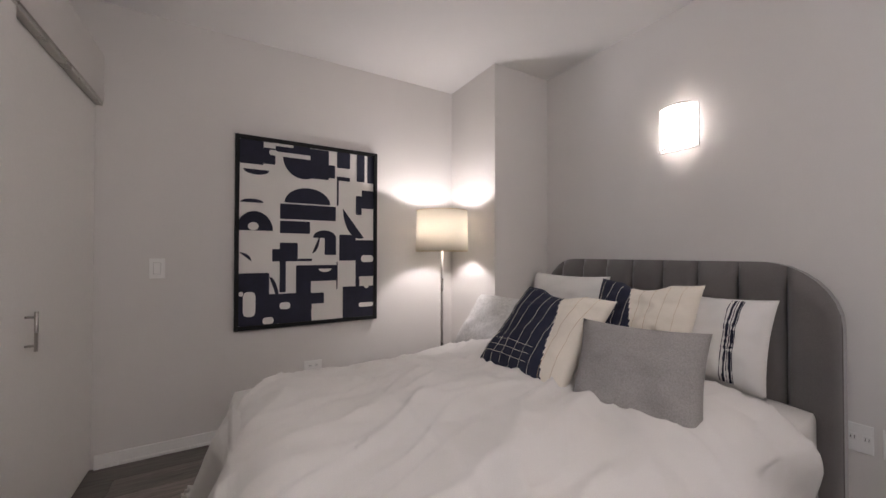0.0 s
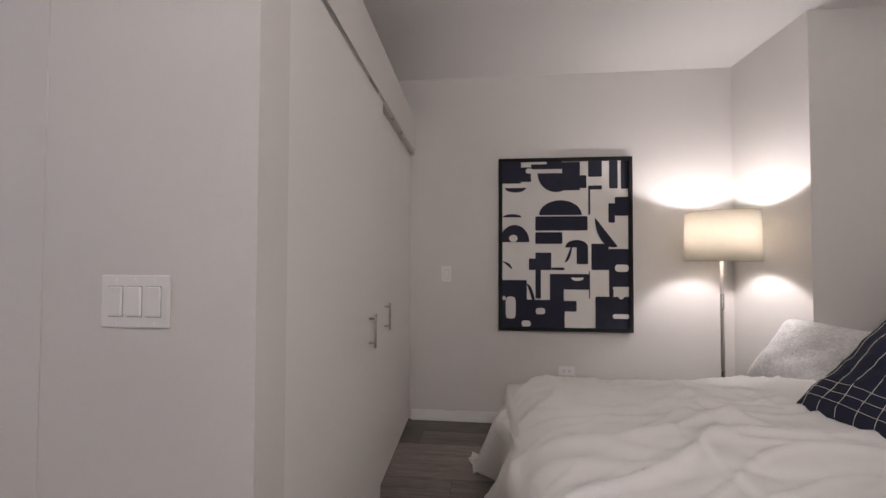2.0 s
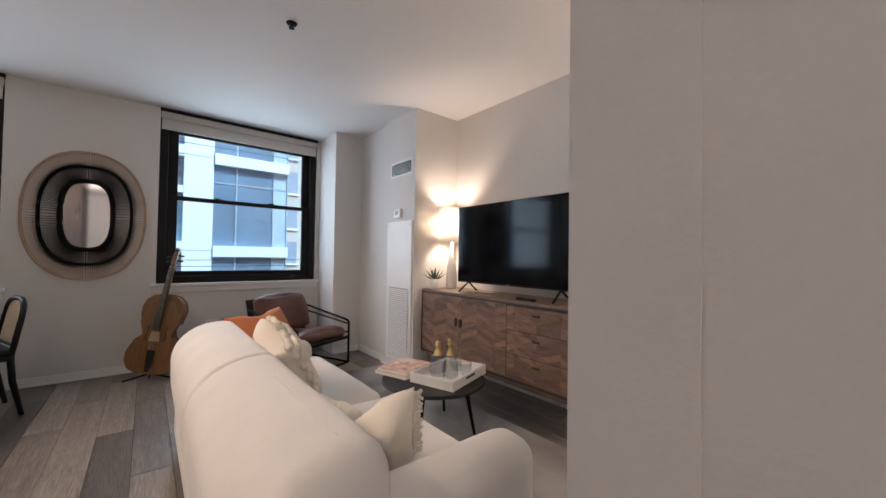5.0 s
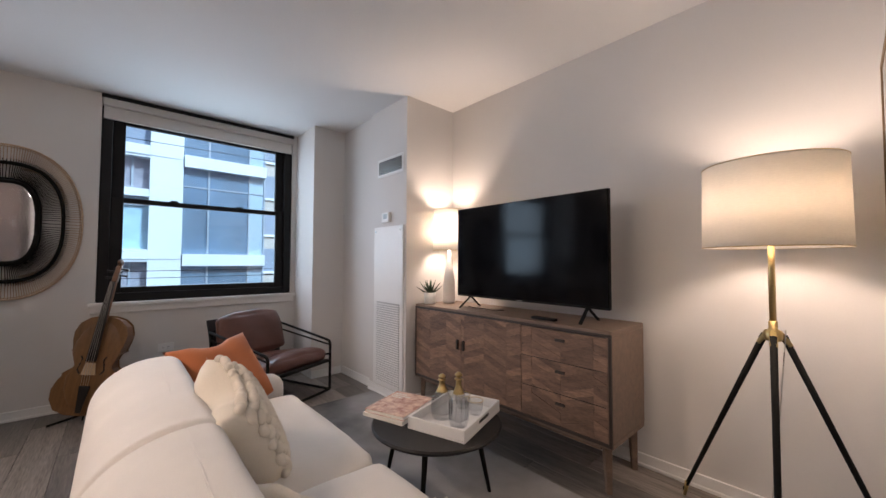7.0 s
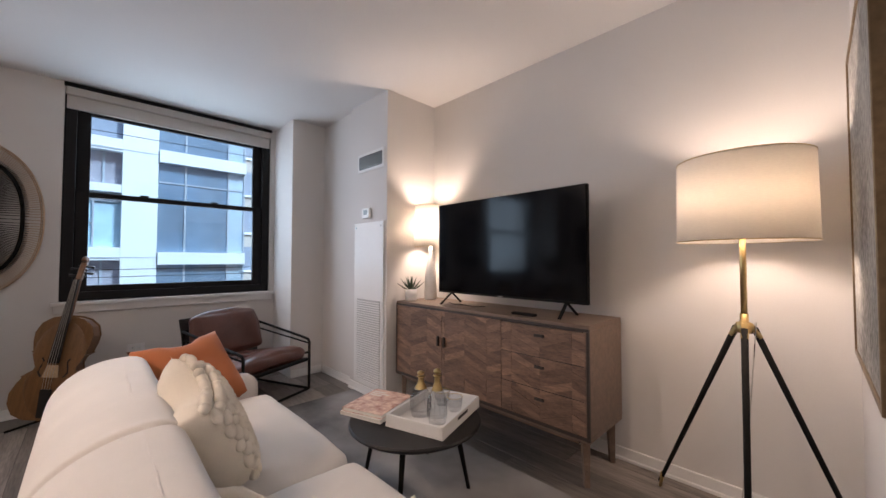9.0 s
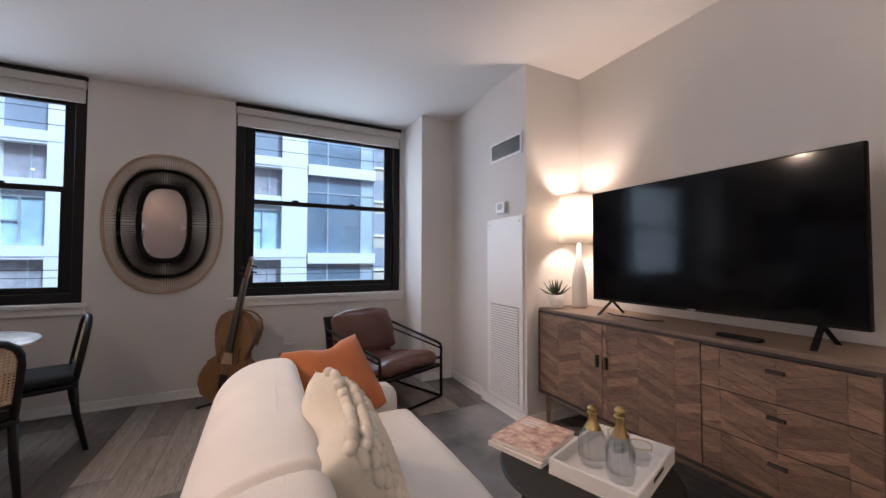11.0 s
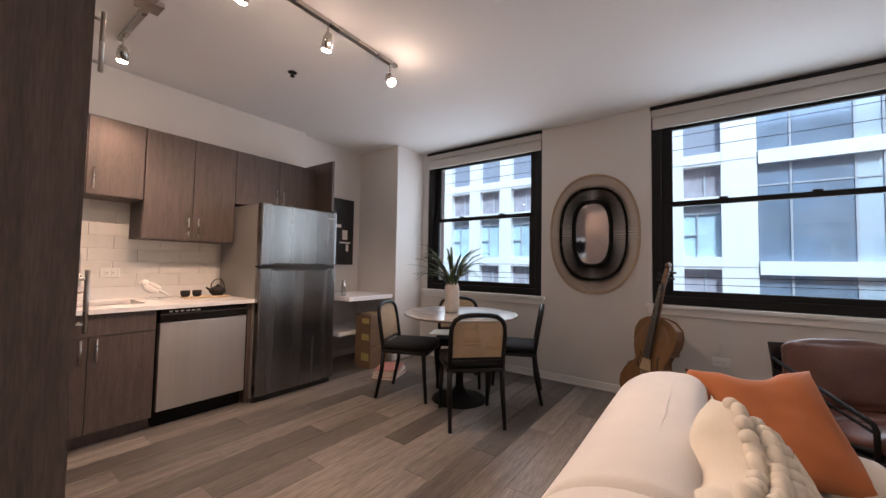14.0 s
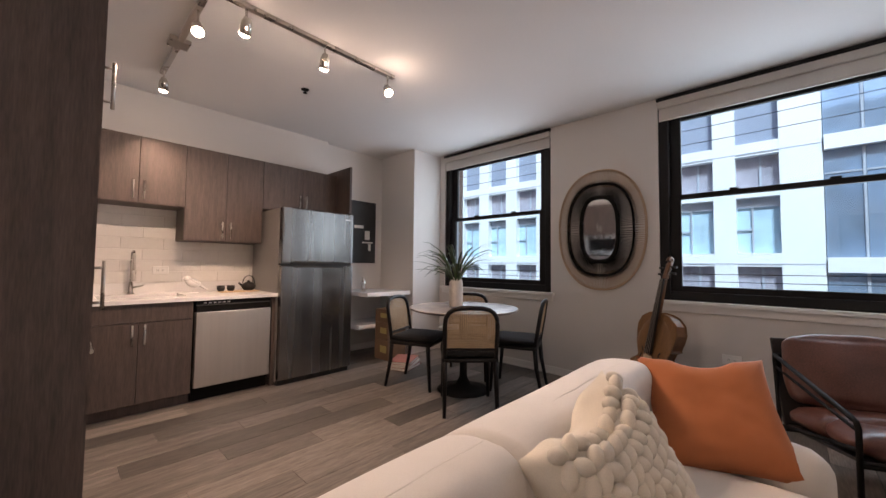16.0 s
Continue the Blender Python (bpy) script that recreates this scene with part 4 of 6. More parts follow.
def decanter(at, r, h, label):
    d = thing("decanter", at, label, "decanter", "decanters on the tray")
    prof = [(0, 0.004), (r * 0.85, 0.0), (r, h * 0.12), (r, h * 0.42), (r * 0.55, h * 0.62)]
    part("body", lathe(prof + [(r * 0.5, h * 0.61), (r * 0.93, h * 0.41), (r * 0.93, h * 0.13), (0, 0.012)], 24), CLEARGLASS, d, smooth=True)
    bm = bmesh.new()
    for k in range(12):
        a = 2 * math.pi * k / 12
        rod((r * 1.005 * math.cos(a), r * 1.005 * math.sin(a), h * 0.1), (r * 1.005 * math.cos(a), r * 1.005 * math.sin(a), h * 0.42), 0.0016, n=5, bm=bm)
    part("fluting", bm, CLEARGLASS, d)
    part("neck", lathe([(r * 0.57, h * 0.6), (r * 0.3, h * 0.74), (0.014, h * 0.84), (0.022, h * 0.86), (0.022, h * 0.875), (0, h * 0.875)], 20), BRASS, d, "brass neck", smooth=True)
    part("stopper", lathe([(0, h * 0.875), (0.008, h * 0.885), (0.02, h * 0.93), (0.02, h * 0.955), (0.008, h * 0.995), (0, h)], 16), BRASS, d, "brass ball stopper", smooth=True)


decanter((-2.95, 2.09, 0.371), 0.058, 0.235, "short glass decanter with a brass neck and ball stopper")
decanter((-2.82, 2.09, 0.371), 0.052, 0.275, "tall ribbed glass decanter with a brass neck")
for gx, gy in ((-2.86, 2.26), (-2.97, 2.27)):
    g = thing("glass_tumbler", (gx, gy, 0.371), "small gold-rimmed glass tumbler on the tray", "glass", "tumblers on the tray")
    part("bowl", lathe([(0, 0.003), (0.03, 0), (0.042, 0.03), (0.045, 0.075), (0.043, 0.075), (0.04, 0.03), (0, 0.01)], 20), CLEARGLASS, g, smooth=True)
    part("rim", tube([(0.044 * math.cos(a), 0.044 * math.sin(a), 0.076) for a in np.linspace(0, 2 * math.pi, 21)[:-1]], 0.0018, 5, True), BRASS, g, "gold rim")


def book(at, w, d, h, cover, label, turn=0, bars=0):
    b = thing("book", at, label, "book", turn=turn)
    part("page_block", box(-w / 2 + 0.004, w / 2 - 0.004, -d / 2 + 0.003, d / 2 - 0.004, 0.003, h - 0.003), PAPER, b)
    bm = box(-w / 2, w / 2, -d / 2, d / 2, h - 0.003, h, 0.001, 1)
    box(-w / 2, w / 2, -d / 2, d / 2, 0, 0.003, 0.001, 1, bm)
    box(-w / 2, -w / 2 + 0.003, -d / 2, d / 2, 0.003, h - 0.003, bm=bm)
    part("cover", bm, cover, b)
    for k in range(bars):
        part("title_bar", box(-w / 2 + 0.02, -w / 2 + 0.1 + 0.04 * (k % 2), d / 2 - 0.05 - k * 0.025, d / 2 - 0.035 - k * 0.025, h + 0.0002, h + 0.001), PAPER, b)
    return b


book((-3.2, 1.99, 0.36), 0.27, 0.33, 0.02, PAPER, "pale hardback book on the coffee table", 18)
book((-3.2, 1.99, 0.38), 0.26, 0.31, 0.022, COVER, "illustrated coffee-table book with a printed cover", 20, 3)


def console():
    x0, x1, yf, yb, zb, zt = -3.93, -2.275, 2.66, 3.10, 0.25, 0.86
    c = thing("tv_console", ((x0 + x1) / 2, yb, 0), "reclaimed-wood sideboard with herringbone doors and drawers", "sideboard")
    w, d = (x1 - x0) / 2, yb - yf
    part("top", box(-w, w, -d, 0, zt - 0.03, zt, 0.003, 1), CONSOLE, c)
    part("bottom", box(-w, w, -d, 0, zb, zb + 0.03, 0.003, 1), CONSOLE, c)
    for s in (-1, 1):
        part("side", box(s * w - (0.03 if s > 0 else 0), s * w + (0.03 if s < 0 else 0), -d, 0, zb + 0.03, zt - 0.03), CONSOLE, c)
    part("back", box(-w + 0.03, w - 0.03, -0.02, -0.002, zb + 0.03, zt - 0.03), CONSOLE_DARK, c)
    for nm, a, b, p, q in (("trim", -w - 0.001, w + 0.001, zt - 0.032, zt - 0.018), ("trim", -w - 0.001, w + 0.001, zb + 0.012, zb + 0.028), ("trim", -w - 0.001, -w + 0.014, zb + 0.029, zt - 0.033), ("trim", w - 0.014, w + 0.001, zb + 0.029, zt - 0.033)):
        part("dark_trim", box(a, b, -d - 0.003, -d + 0.01, p, q), CONSOLE_DARK, c)
    for lx in (-w + 0.05, w - 0.05):
        for ly in (-d + 0.05, -0.05):
            part("leg", rod((lx, ly, zb), (lx * 1.01, ly, 0), 0.028, 0.019, 4), CONSOLE, c)
    part("rail", box(-w + 0.08, w - 0.08, -d + 0.04, -d + 0.06, zb - 0.035, zb), CONSOLE, c)
    zi0, zi1 = zb + 0.032, zt - 0.034
    third = (2 * w - 0.04) / 3
    fronts = []
    for k in range(2):
        fronts.append(("door", -w + 0.018 + k * third, -w + 0.018 + (k + 1) * third - 0.004, zi0, zi1))
    dz = (zi1 - zi0) / 3
    for k in range(3):
        fronts.append(("drawer", -w + 0.018 + 2 * third, w - 0.018, zi0 + k * dz, zi0 + (k + 1) * dz - 0.004))
    col, ph = 0.195, 0.043
    for nm, a, b, p, q in fronts:
        f = part(nm, box(a, b, -d + 0.002, -d + 0.02, p, q), CONSOLE_DARK, c)
        i = math.floor((a + w) / col)
        while -w + i * col < b:
            xa, xb = -w + i * col, -w + (i + 1) * col
            rise = col * 0.36 * (1 if i % 2 else -1)
            z = p - 0.2
            while z < q + 0.2:
                poly = clip_rect([(xa + 0.0003, z), (xb - 0.0003, z + rise), (xb - 0.0003, z + rise + ph - 0.0008), (xa + 0.0003, z + ph - 0.0008)], a, b, p, q)
                if len(poly) > 2:
                    part("wood_piece", prism(poly, -d + 0.002 - random.uniform(0.003, 0.007), -d + 0.002), OAK, f)
                z += ph
            i += 1
        if nm == "door":
            hx = b - 0.03 if a < -w + 0.1 else a + 0.03
            part("pull", box(hx - 0.008, hx + 0.008, -d - 0.022, -d - 0.004, 0.57, 0.64, 0.002, 1), CONSOLE_DARK, f, "dark metal pull")
        else:
            part("pull", box((a + b) / 2 - 0.03, (a + b) / 2 + 0.03, -d - 0.018, -d - 0.005, q - 0.06, q - 0.045, 0.002, 1), CONSOLE_DARK, f, "dark metal pull")


console()


def television():
    t = thing("television", (-2.965, 2.82, 0.862), "large black flat-screen television on the sideboard", "television")
    w = 0.615
    part("body", box(-w, w, 0.0, 0.03, 0.085, 0.785, 0.004, 2), BLACKMETAL, t)
    part("back_box", box(-w + 0.2, w - 0.2, 0.03, 0.07, 0.1, 0.5, 0.01, 2), BLACKMETAL, t)
    part("screen", box(-w + 0.006, w - 0.006, -0.003, 0.0, 0.1, 0.779), SCREEN, t, "glossy dark screen")
    part("badge", box(-0.02, 0.02, -0.0035, -0.0, 0.089, 0.095), CHROME, t)
    for s in (-1, 1):
        f = part("foot", bar((s * 0.48, 0.015, 0.09), (s * 0.49, -0.1, 0.004), 0.022, 0.008), BLACKMETAL, t)
        part("foot_brace", bar((s * 0.48, 0.015, 0.09), (s * 0.49, 0.13, 0.004), 0.022, 0.008), BLACKMETAL, f)


television()
remote = solid("remote_control", box(-0.085, 0.085, -0.022, 0.022, 0, 0.016, 0.005, 2), BLACKMETAL, "black remote control on the sideboard", "remote control", at=(-2.72, 2.735, 0.861), turn=-4)
solid("cable", tube([(-0.2, 0.02, 0.004), (-0.1, -0.03, 0.004), (0.0, -0.01, 0.004), (0.1, -0.035, 0.004), (0.16, 0.03, 0.004)], 0.003, 6), BLACKMETAL, "thin black cable behind the television foot", "cable", at=(-3.3, 2.84, 0.8615))


def drum_shade(parent, r0, r1, z0, z1, mat, pleats=0):
    bm = lathe([(r0, z0), (r1, z1), (r1 - 0.003, z1), (r0 - 0.003, z0), (r0, z0)], 48)
    sh = part("shade", bm, mat, parent, "lit fabric drum shade", smooth=True)
    for r, z in ((r0, z0), (r1, z1)):
        part("rim", tube([(r * math.cos(a), r * math.sin(a), z) for a in np.linspace(0, 2 * math.pi, 49)[:-1]], 0.002, 6, True), BRASS, sh, "thin metal rim")
    part("spider", rod((-r1, 0, z1 - 0.012), (r1, 0, z1 - 0.012), 0.002, n=6), BRASS, sh)
    part("spider", rod((0, -r1, z1 - 0.012), (0, r1, z1 - 0.012), 0.002, n=6), BRASS, sh)
    return sh


def bulb(parent, z, r=0.028):
    part("bulb", lathe([(0, z - 0.05), (0.013, z - 0.05), (0.014, z - 0.02), (r, z + 0.012), (r * 0.7, z + 0.035), (0, z + 0.042)], 14), BULB, parent, "lit bulb", smooth=True)


tripod = thing("floor_lamp", (-1.66, 2.775, 0), "tripod floor lamp, black legs, brass stem, cream drum shade", "lamp")
for a, rr in ((150, 0.45), (276, 0.46), (30, 0.40)):
    c, s_ = math.cos(radians(a)), math.sin(radians(a))
    lg = part("leg", rod((0.035 * c, 0.035 * s_, 0.92), (rr * c, rr * s_, 0.03), 0.0125, 0.009), BLACKMETAL, tripod, smooth=True)
    part("ferrule", rod((rr * 0.96 * c, rr * 0.96 * s_, 0.08), (rr * c, rr * s_, 0.0), 0.0105, 0.008), BRASS, lg, "brass foot", smooth=True)
    part("clevis", bar((0.016 * c, 0.016 * s_, 0.94), (0.055 * c, 0.055 * s_, 0.88), 0.026, 0.018), BRASS, lg, "brass leg joint")
part("hub", lathe([(0, 0.9), (0.026, 0.9), (0.03, 0.912), (0.03, 0.938), (0.015, 0.948), (0.015, 0.98), (0, 0.98)]), BRASS, tripod, smooth=True)
part("stem", rod((0, 0, 0.95), (0, 0, 1.41), 0.0115), BRASS, tripod, smooth=True)
drum_shade(tripod, 0.235, 0.23, 1.285, 1.63, SHADE)
solid("lamp_cord", tube([(-1.62, 2.76, 0.95), (-1.66, 2.86, 0.5), (-1.7, 2.98, 0.15), (-1.72, 3.05, 0.012), (-1.6, 3.09, 0.008)], 0.0022, 6), CHROME, "thin clear lamp cord hanging to the floor", "cord")

tl = thing("table_lamp", (-3.80, 2.93, 0.862), "white ceramic table lamp with lit white shade", "lamp")
part("base", lathe([(0, 0), (0.05, 0), (0.055, 0.02), (0.05, 0.2), (0.03, 0.32), (0.018, 0.36), (0.012, 0.47), (0, 0.47)]), TRIM, tl, "white ceramic base", smooth=True)
drum_shade(tl, 0.145, 0.135, 0.46, 0.815, shade_cloth("bright_white_cotton", (0.93, 0.9, 0.85), 0.55))

sp = thing("potted_plant", (-3.86, 2.76, 0.862), "small dark succulent in a white ribbed pot", "plant")
part("pot", lathe([(0, 0), (0.045, 0), (0.05, 0.01), (0.05, 0.035), (0.048, 0.04), (0.05, 0.045), (0.05, 0.095), (0.044, 0.095), (0.044, 0.08), (0, 0.08)], 24), TRIM, sp, "white ceramic pot", smooth=True)
for k in range(13):
    a, el = k * 2.4, radians(80 - 5 * k)
    ln = 0.11 + 0.035 * (k / 12)
    d = Vector((math.cos(a) * math.cos(el), math.sin(a) * math.cos(el), math.sin(el)))
    part("leaf", tube([(0, 0, 0.08), Vector((0, 0, 0.08)) + d * ln * 0.5, Vector((0, 0, 0.085)) + d * ln + Vector((0, 0, 0.012))], [0.009, 0.011, 0.001], 6, flat=0.5), SUCCULENT, sp, smooth=True)

# Utility closet front
vent = thing("air_vent", (-4.22, 2.585, 2.095), "white wall air grille with dark horizontal slats", "vent")
part("frame", box(-0.21, 0.21, -0.008, 0, -0.085, 0.085, 0.003, 1), TRIM, vent)
part("backing", box(-0.185, 0.185, -0.010, -0.0085, -0.06, 0.06), SLOT, vent)
for k in range(8):
    z = -0.056 + k * 0.016
    part("slat", box(-0.183, 0.183, -0.013, -0.0105, z, z + 0.0035), CHROME, vent)
th = thing("thermostat", (-4.27, 2.585, 1.625), "white wall thermostat with a small grey display", "thermostat")
part("body", box(-0.06, 0.06, -0.025, 0, -0.045, 0.045, 0.006, 2), PLASTIC, th)
part("display", box(-0.03, 0.03, -0.0265, -0.0245, -0.015, 0.03), material("lcd_grey", (0.25, 0.28, 0.27), 0.3, bump=0), th)
acc = thing("access_panel", (-4.235, 2.585, 0.09), "white louvred utility closet door panel", "panel")
part("panel", box(-0.235, 0.235, -0.014, 0, 0, 1.45, 0.003, 1), TRIM, acc)
part("louvre_backing", box(-0.18, 0.19, -0.0155, -0.0145, 0.03, 0.76), material("louvre_gap", (0.45, 0.44, 0.43), 0.7), acc)
for k in range(36):
    z = 0.035 + k * 0.02
    part("louvre", box(-0.178, 0.188, -0.024, -0.016, z, z + 0.011), TRIM, acc)
for k in (-0.2, 0.2):
    part("latch", rod((k, -0.014, 1.41), (k, -0.02, 1.41), 0.008, n=10), CHROME, acc)


def armchair():
    a = thing("armchair", (-4.90, 1.84, 0), "low brown leather sling armchair with black metal frame", "armchair", turn=-67)
    for s in (-1, 1):
        x = s * 0.345
        r = 0.012
        pts = [(x, 0.30, 0.012), (x, 0.30, 0.44), (x, 0.285, 0.465), (x, 0.25, 0.475), (x, -0.42, 0.60)]
        fr = part("side_frame", tube(pts, r, 8), BLACKMETAL, a, smooth=True)
        part("runner", tube([(x, 0.30, 0.012), (x, -0.35, 0.012), (x, -0.42, 0.60)], r, 8), BLACKMETAL, fr, smooth=True)
        part("seat_rail", rod((x, 0.30, 0.345), (x, -0.33, 0.20), 0.01, n=8), BLACKMETAL, fr)
        part("arm_rail", rod((x, 0.28, 0.43), (x, -0.4, 0.53), 0.008, n=8), BLACKMETAL, fr)
    for y, z in ((0.30, 0.28), (-0.33, 0.20), (-0.42, 0.60), (0.30, 0.012)):
        part("cross_bar", rod((-0.345, y, z), (0.345, y, z), 0.011, n=8), BLACKMETAL, a)
    sl = box(-0.34, 0.34, -0.009, 0.009, 0, 0.55, 0.004, 2)
    ob = part("back_sling", sl, DARKLEATHER, a, "black leather back sling")
    ob.matrix_basis = pose(0, -0.33, 0.17, 16, 0, 0)
    ob = part("seat_sling", box(-0.33, 0.33, -0.34, 0.3, -0.008, 0.008, 0.004, 2), DARKLEATHER, a, "black leather seat sling")
    ob.matrix_basis = pose(0, 0, 0.25, 8, 0, 0)
    for y0, y1 in ((-0.02, 0.31), (-0.33, -0.02)):
        ob = part("seat_cushion", cushion_box(-0.315, 0.315, y0, y1, 0.0, 0.11, 0.048, 16, 0.025, 0.02, y0), LEATHER, a, "creased brown leather cushion", smooth=True)
        ob.matrix_basis = pose(0, 0, 0.262, 8, 0, 0)
    ob = part("back_cushion", cushion_box(-0.31, 0.31, -0.05, 0.05, 0.0, 0.37, 0.035, 20, 0.03, 0.016, 3), LEATHER, a, "creased brown leather back cushion", smooth=True)
    ob.matrix_basis = pose(0.01, -0.265, 0.375, 20, 0, 2)


armchair()


def cello():
    c = thing("cello", (-5.33, 0.585, 0.06), "amber varnished cello leaning on a floor stand", "cello", turn=66, tilt=(-7, 8))
    def outline(scale=1.0):
        pts = []
        def half():
            prof = [(0.0, 0.0), (0.10, 0.006), (0.17, 0.04), (0.208, 0.11), (0.213, 0.18), (0.19, 0.25), (0.165, 0.285), (0.178, 0.295), (0.16, 0.305), (0.118, 0.34), (0.104, 0.39), (0.118, 0.44), (0.158, 0.465), (0.145, 0.475), (0.163, 0.53), (0.168, 0.60), (0.145, 0.67), (0.09, 0.715), (0.035, 0.73), (0.0, 0.732)]
            return prof
        h = half()
        pts = h + [(-x, z) for x, z in reversed(h[1:-1])]
        return [(x * scale, 0.366 + (z - 0.366) * scale) for x, z in pts]
    part("ribs", prism(outline(0.965), -0.05, 0.06), CELLO_RIB, c, "dark maple ribs")
    for y0, y1, nm in ((-0.058, -0.05, "front_plate"), (0.06, 0.068, "back_plate")):
        bm = prism(outline(), y0, y1)
        bmesh.ops.bevel(bm, geom=[e for e in bm.edges if abs(e.verts[0].co.y - e.verts[1].co.y) < 1e-6], offset=0.003, segments=2, affect="EDGES")
        part(nm, bm, CELLO, c)
    bm = bmesh.new()
    bmesh.ops.create_uvsphere(bm, u_segments=24, v_segments=12, radius=1)
    for v in bm.verts:
        z = v.co.z
        v.co = Vector((v.co.x * (0.165 - 0.05 * max(0, 1 - abs(z) * 3)), -0.055 + v.co.y * 0.02, 0.36 + z * 0.34))
    part("arching", bm, CELLO, c, smooth=True)
    part("neck", bar((0, -0.065, 0.68), (0, -0.075, 1.0), 0.032, 0.03, 0.006), CELLO_RIB, c)
    part("fingerboard", prism([(-0.03, 0.40), (0.03, 0.40), (0.016, 1.0), (-0.016, 1.0)], -0.112, -0.096), EBONY, c)
    part("pegbox", bar((0, -0.075, 1.0), (0, -0.055, 1.13), 0.035, 0.035, 0.005), CELLO_RIB, c)
    part("scroll", tube([(0, -0.055 - 0.03 * math.cos(t) * (1 - t / 9), 1.145 + 0.03 * math.sin(t) * (1 - t / 9)) for t in np.linspace(0, 7.5, 22)], 0.013, 8), CELLO_RIB, c, smooth=True)
    for k, z in enumerate((1.03, 1.055, 1.08, 1.105)):
        s = 1 if k % 2 else -1
        part("peg", rod((-0.03 * s, -0.065, z), (0.07 * s, -0.065, z), 0.005, 0.009, 8), EBONY, c)
    part("bridge", prism([(-0.045, 0.30), (0.045, 0.30), (0.03, 0.385), (-0.03, 0.385)], -0.098, -0.09), CANE, c)
    part("tailpiece", prism([(-0.014, 0.03), (0.014, 0.03), (0.032, 0.22), (-0.032, 0.22)], -0.1, -0.09), EBONY, c)
    for k in range(4):
        x = (k - 1.5)
        part("string", tube([(x * 0.014, -0.102, 0.22), (x * 0.015, -0.118, 0.345), (x * 0.006, -0.116, 1.0)], 0.0014, 5), STRING, c)
    for s in (-1, 1):
        part("sound_hole", tube([(s * 0.062, -0.074, 0.30), (s * 0.082, -0.073, 0.33), (s * 0.075, -0.075, 0.37), (s * 0.066, -0.075, 0.41), (s * 0.08, -0.072, 0.43)], 0.005, 6), EBONY, c)
    part("end_pin", rod((0, 0, -0.045), (0, 0, 0.01), 0.005), BLACKMETAL, c)
    st = thing("cello_stand", (-5.33, 0.57, 0), "black folding metal instrument stand", "stand", turn=72)
    part("post", rod((0, 0.1, 0.02), (0, 0.12, 0.5), 0.009), BLACKMETAL, st)
    for a in (200, 340, 90):
        d = Vector((math.cos(radians(a)), math.sin(radians(a)), 0))
        part("foot", rod((0, 0.06, 0.045), Vector((0, 0.06, 0.008)) + d * 0.2, 0.008), BLACKMETAL, st)


cello()


def stadium(rx, rz, r, n=64):
    """An oval with straight flanks round (0, 0)."""
    pts = []
    for i in range(n):
        a = 2 * math.pi * i / n
        pts.append((math.copysign(abs(math.cos(a)) ** r, math.cos(a)) * rx, math.copysign(abs(math.sin(a)) ** r, math.sin(a)) * rz))
    return pts


def wall_mirror():
    m = thing("wall_mirror", (XW, 0.10, 1.51), "oval wall mirror with black and rattan sunburst rings", "mirror", turn=90)
    part("glass", prism(stadium(0.16, 0.30, 0.72), -0.03, -0.02), MIRROR, m, "clear mirror glass")
    part("backing", prism(stadium(0.165, 0.305, 0.72), -0.019, -0.004), BLACKMETAL, m)
    def ring(rx, rz, y, r, mat, nm, e=0.75):
        part(nm, tube([(x, y, z) for x, z in stadium(rx, rz, e)], r, 8, True), mat, m, smooth=True)
    ring(0.175, 0.315, -0.035, 0.02, BLACKMETAL, "inner_ring", 0.72)
    ring(0.315, 0.455, -0.03, 0.008, BLACKMETAL, "middle_ring", 0.8)
    ring(0.305, 0.445, -0.012, 0.007, BLACKMETAL, "rear_ring", 0.8)
    ring(0.42, 0.59, -0.014, 0.007, RATTAN, "outer_ring", 0.9)
    ring(0.407, 0.577, -0.01, 0.004, RATTAN, "outer_ring", 0.9)
    a, b, c = stadium(0.18, 0.32, 0.72, 200), stadium(0.345, 0.485, 0.82, 200), stadium(0.42, 0.59, 0.9, 200)
    bm, bm2 = bmesh.new(), bmesh.new()
    for p, q, s in zip(a, b, c):
        rod((p[0], -0.03, p[1]), (q[0], -0.018, q[1]), 0.003, 0.0022, 5, bm=bm)
        rod((q[0] * 0.86, -0.012, q[1] * 0.86), (s[0], -0.012, s[1]), 0.0026, 0.0026, 4, bm=bm2)
    tagged(part("dark_spokes", bm, BLACKMETAL, m, "fine black rays"), kind="stuff")
    tagged(part("rattan_spokes", bm2, RATTAN, m, "fine rattan rays"), kind="stuff")


wall_mirror()


# ---- dining corner ----
def dining_table():
    t = thing("dining_table", (-4.65, -0.77, 0), "round grey marble dining table on a black pedestal", "table")
    part("tabletop", lathe([(0, 0.728), (0.47, 0.728), (0.50, 0.74), (0.505, 0.748), (0.5, 0.755), (0, 0.755)], 56), MARBLE, t, "grey veined marble top")
    part("pedestal", lathe([(0.24, 0), (0.24, 0.008), (0.2, 0.02), (0.07, 0.05), (0.035, 0.12), (0.03, 0.4), (0.04, 0.65), (0.12, 0.727), (0, 0.727)], 36), BLACKMETAL, t, smooth=True)


dining_table()


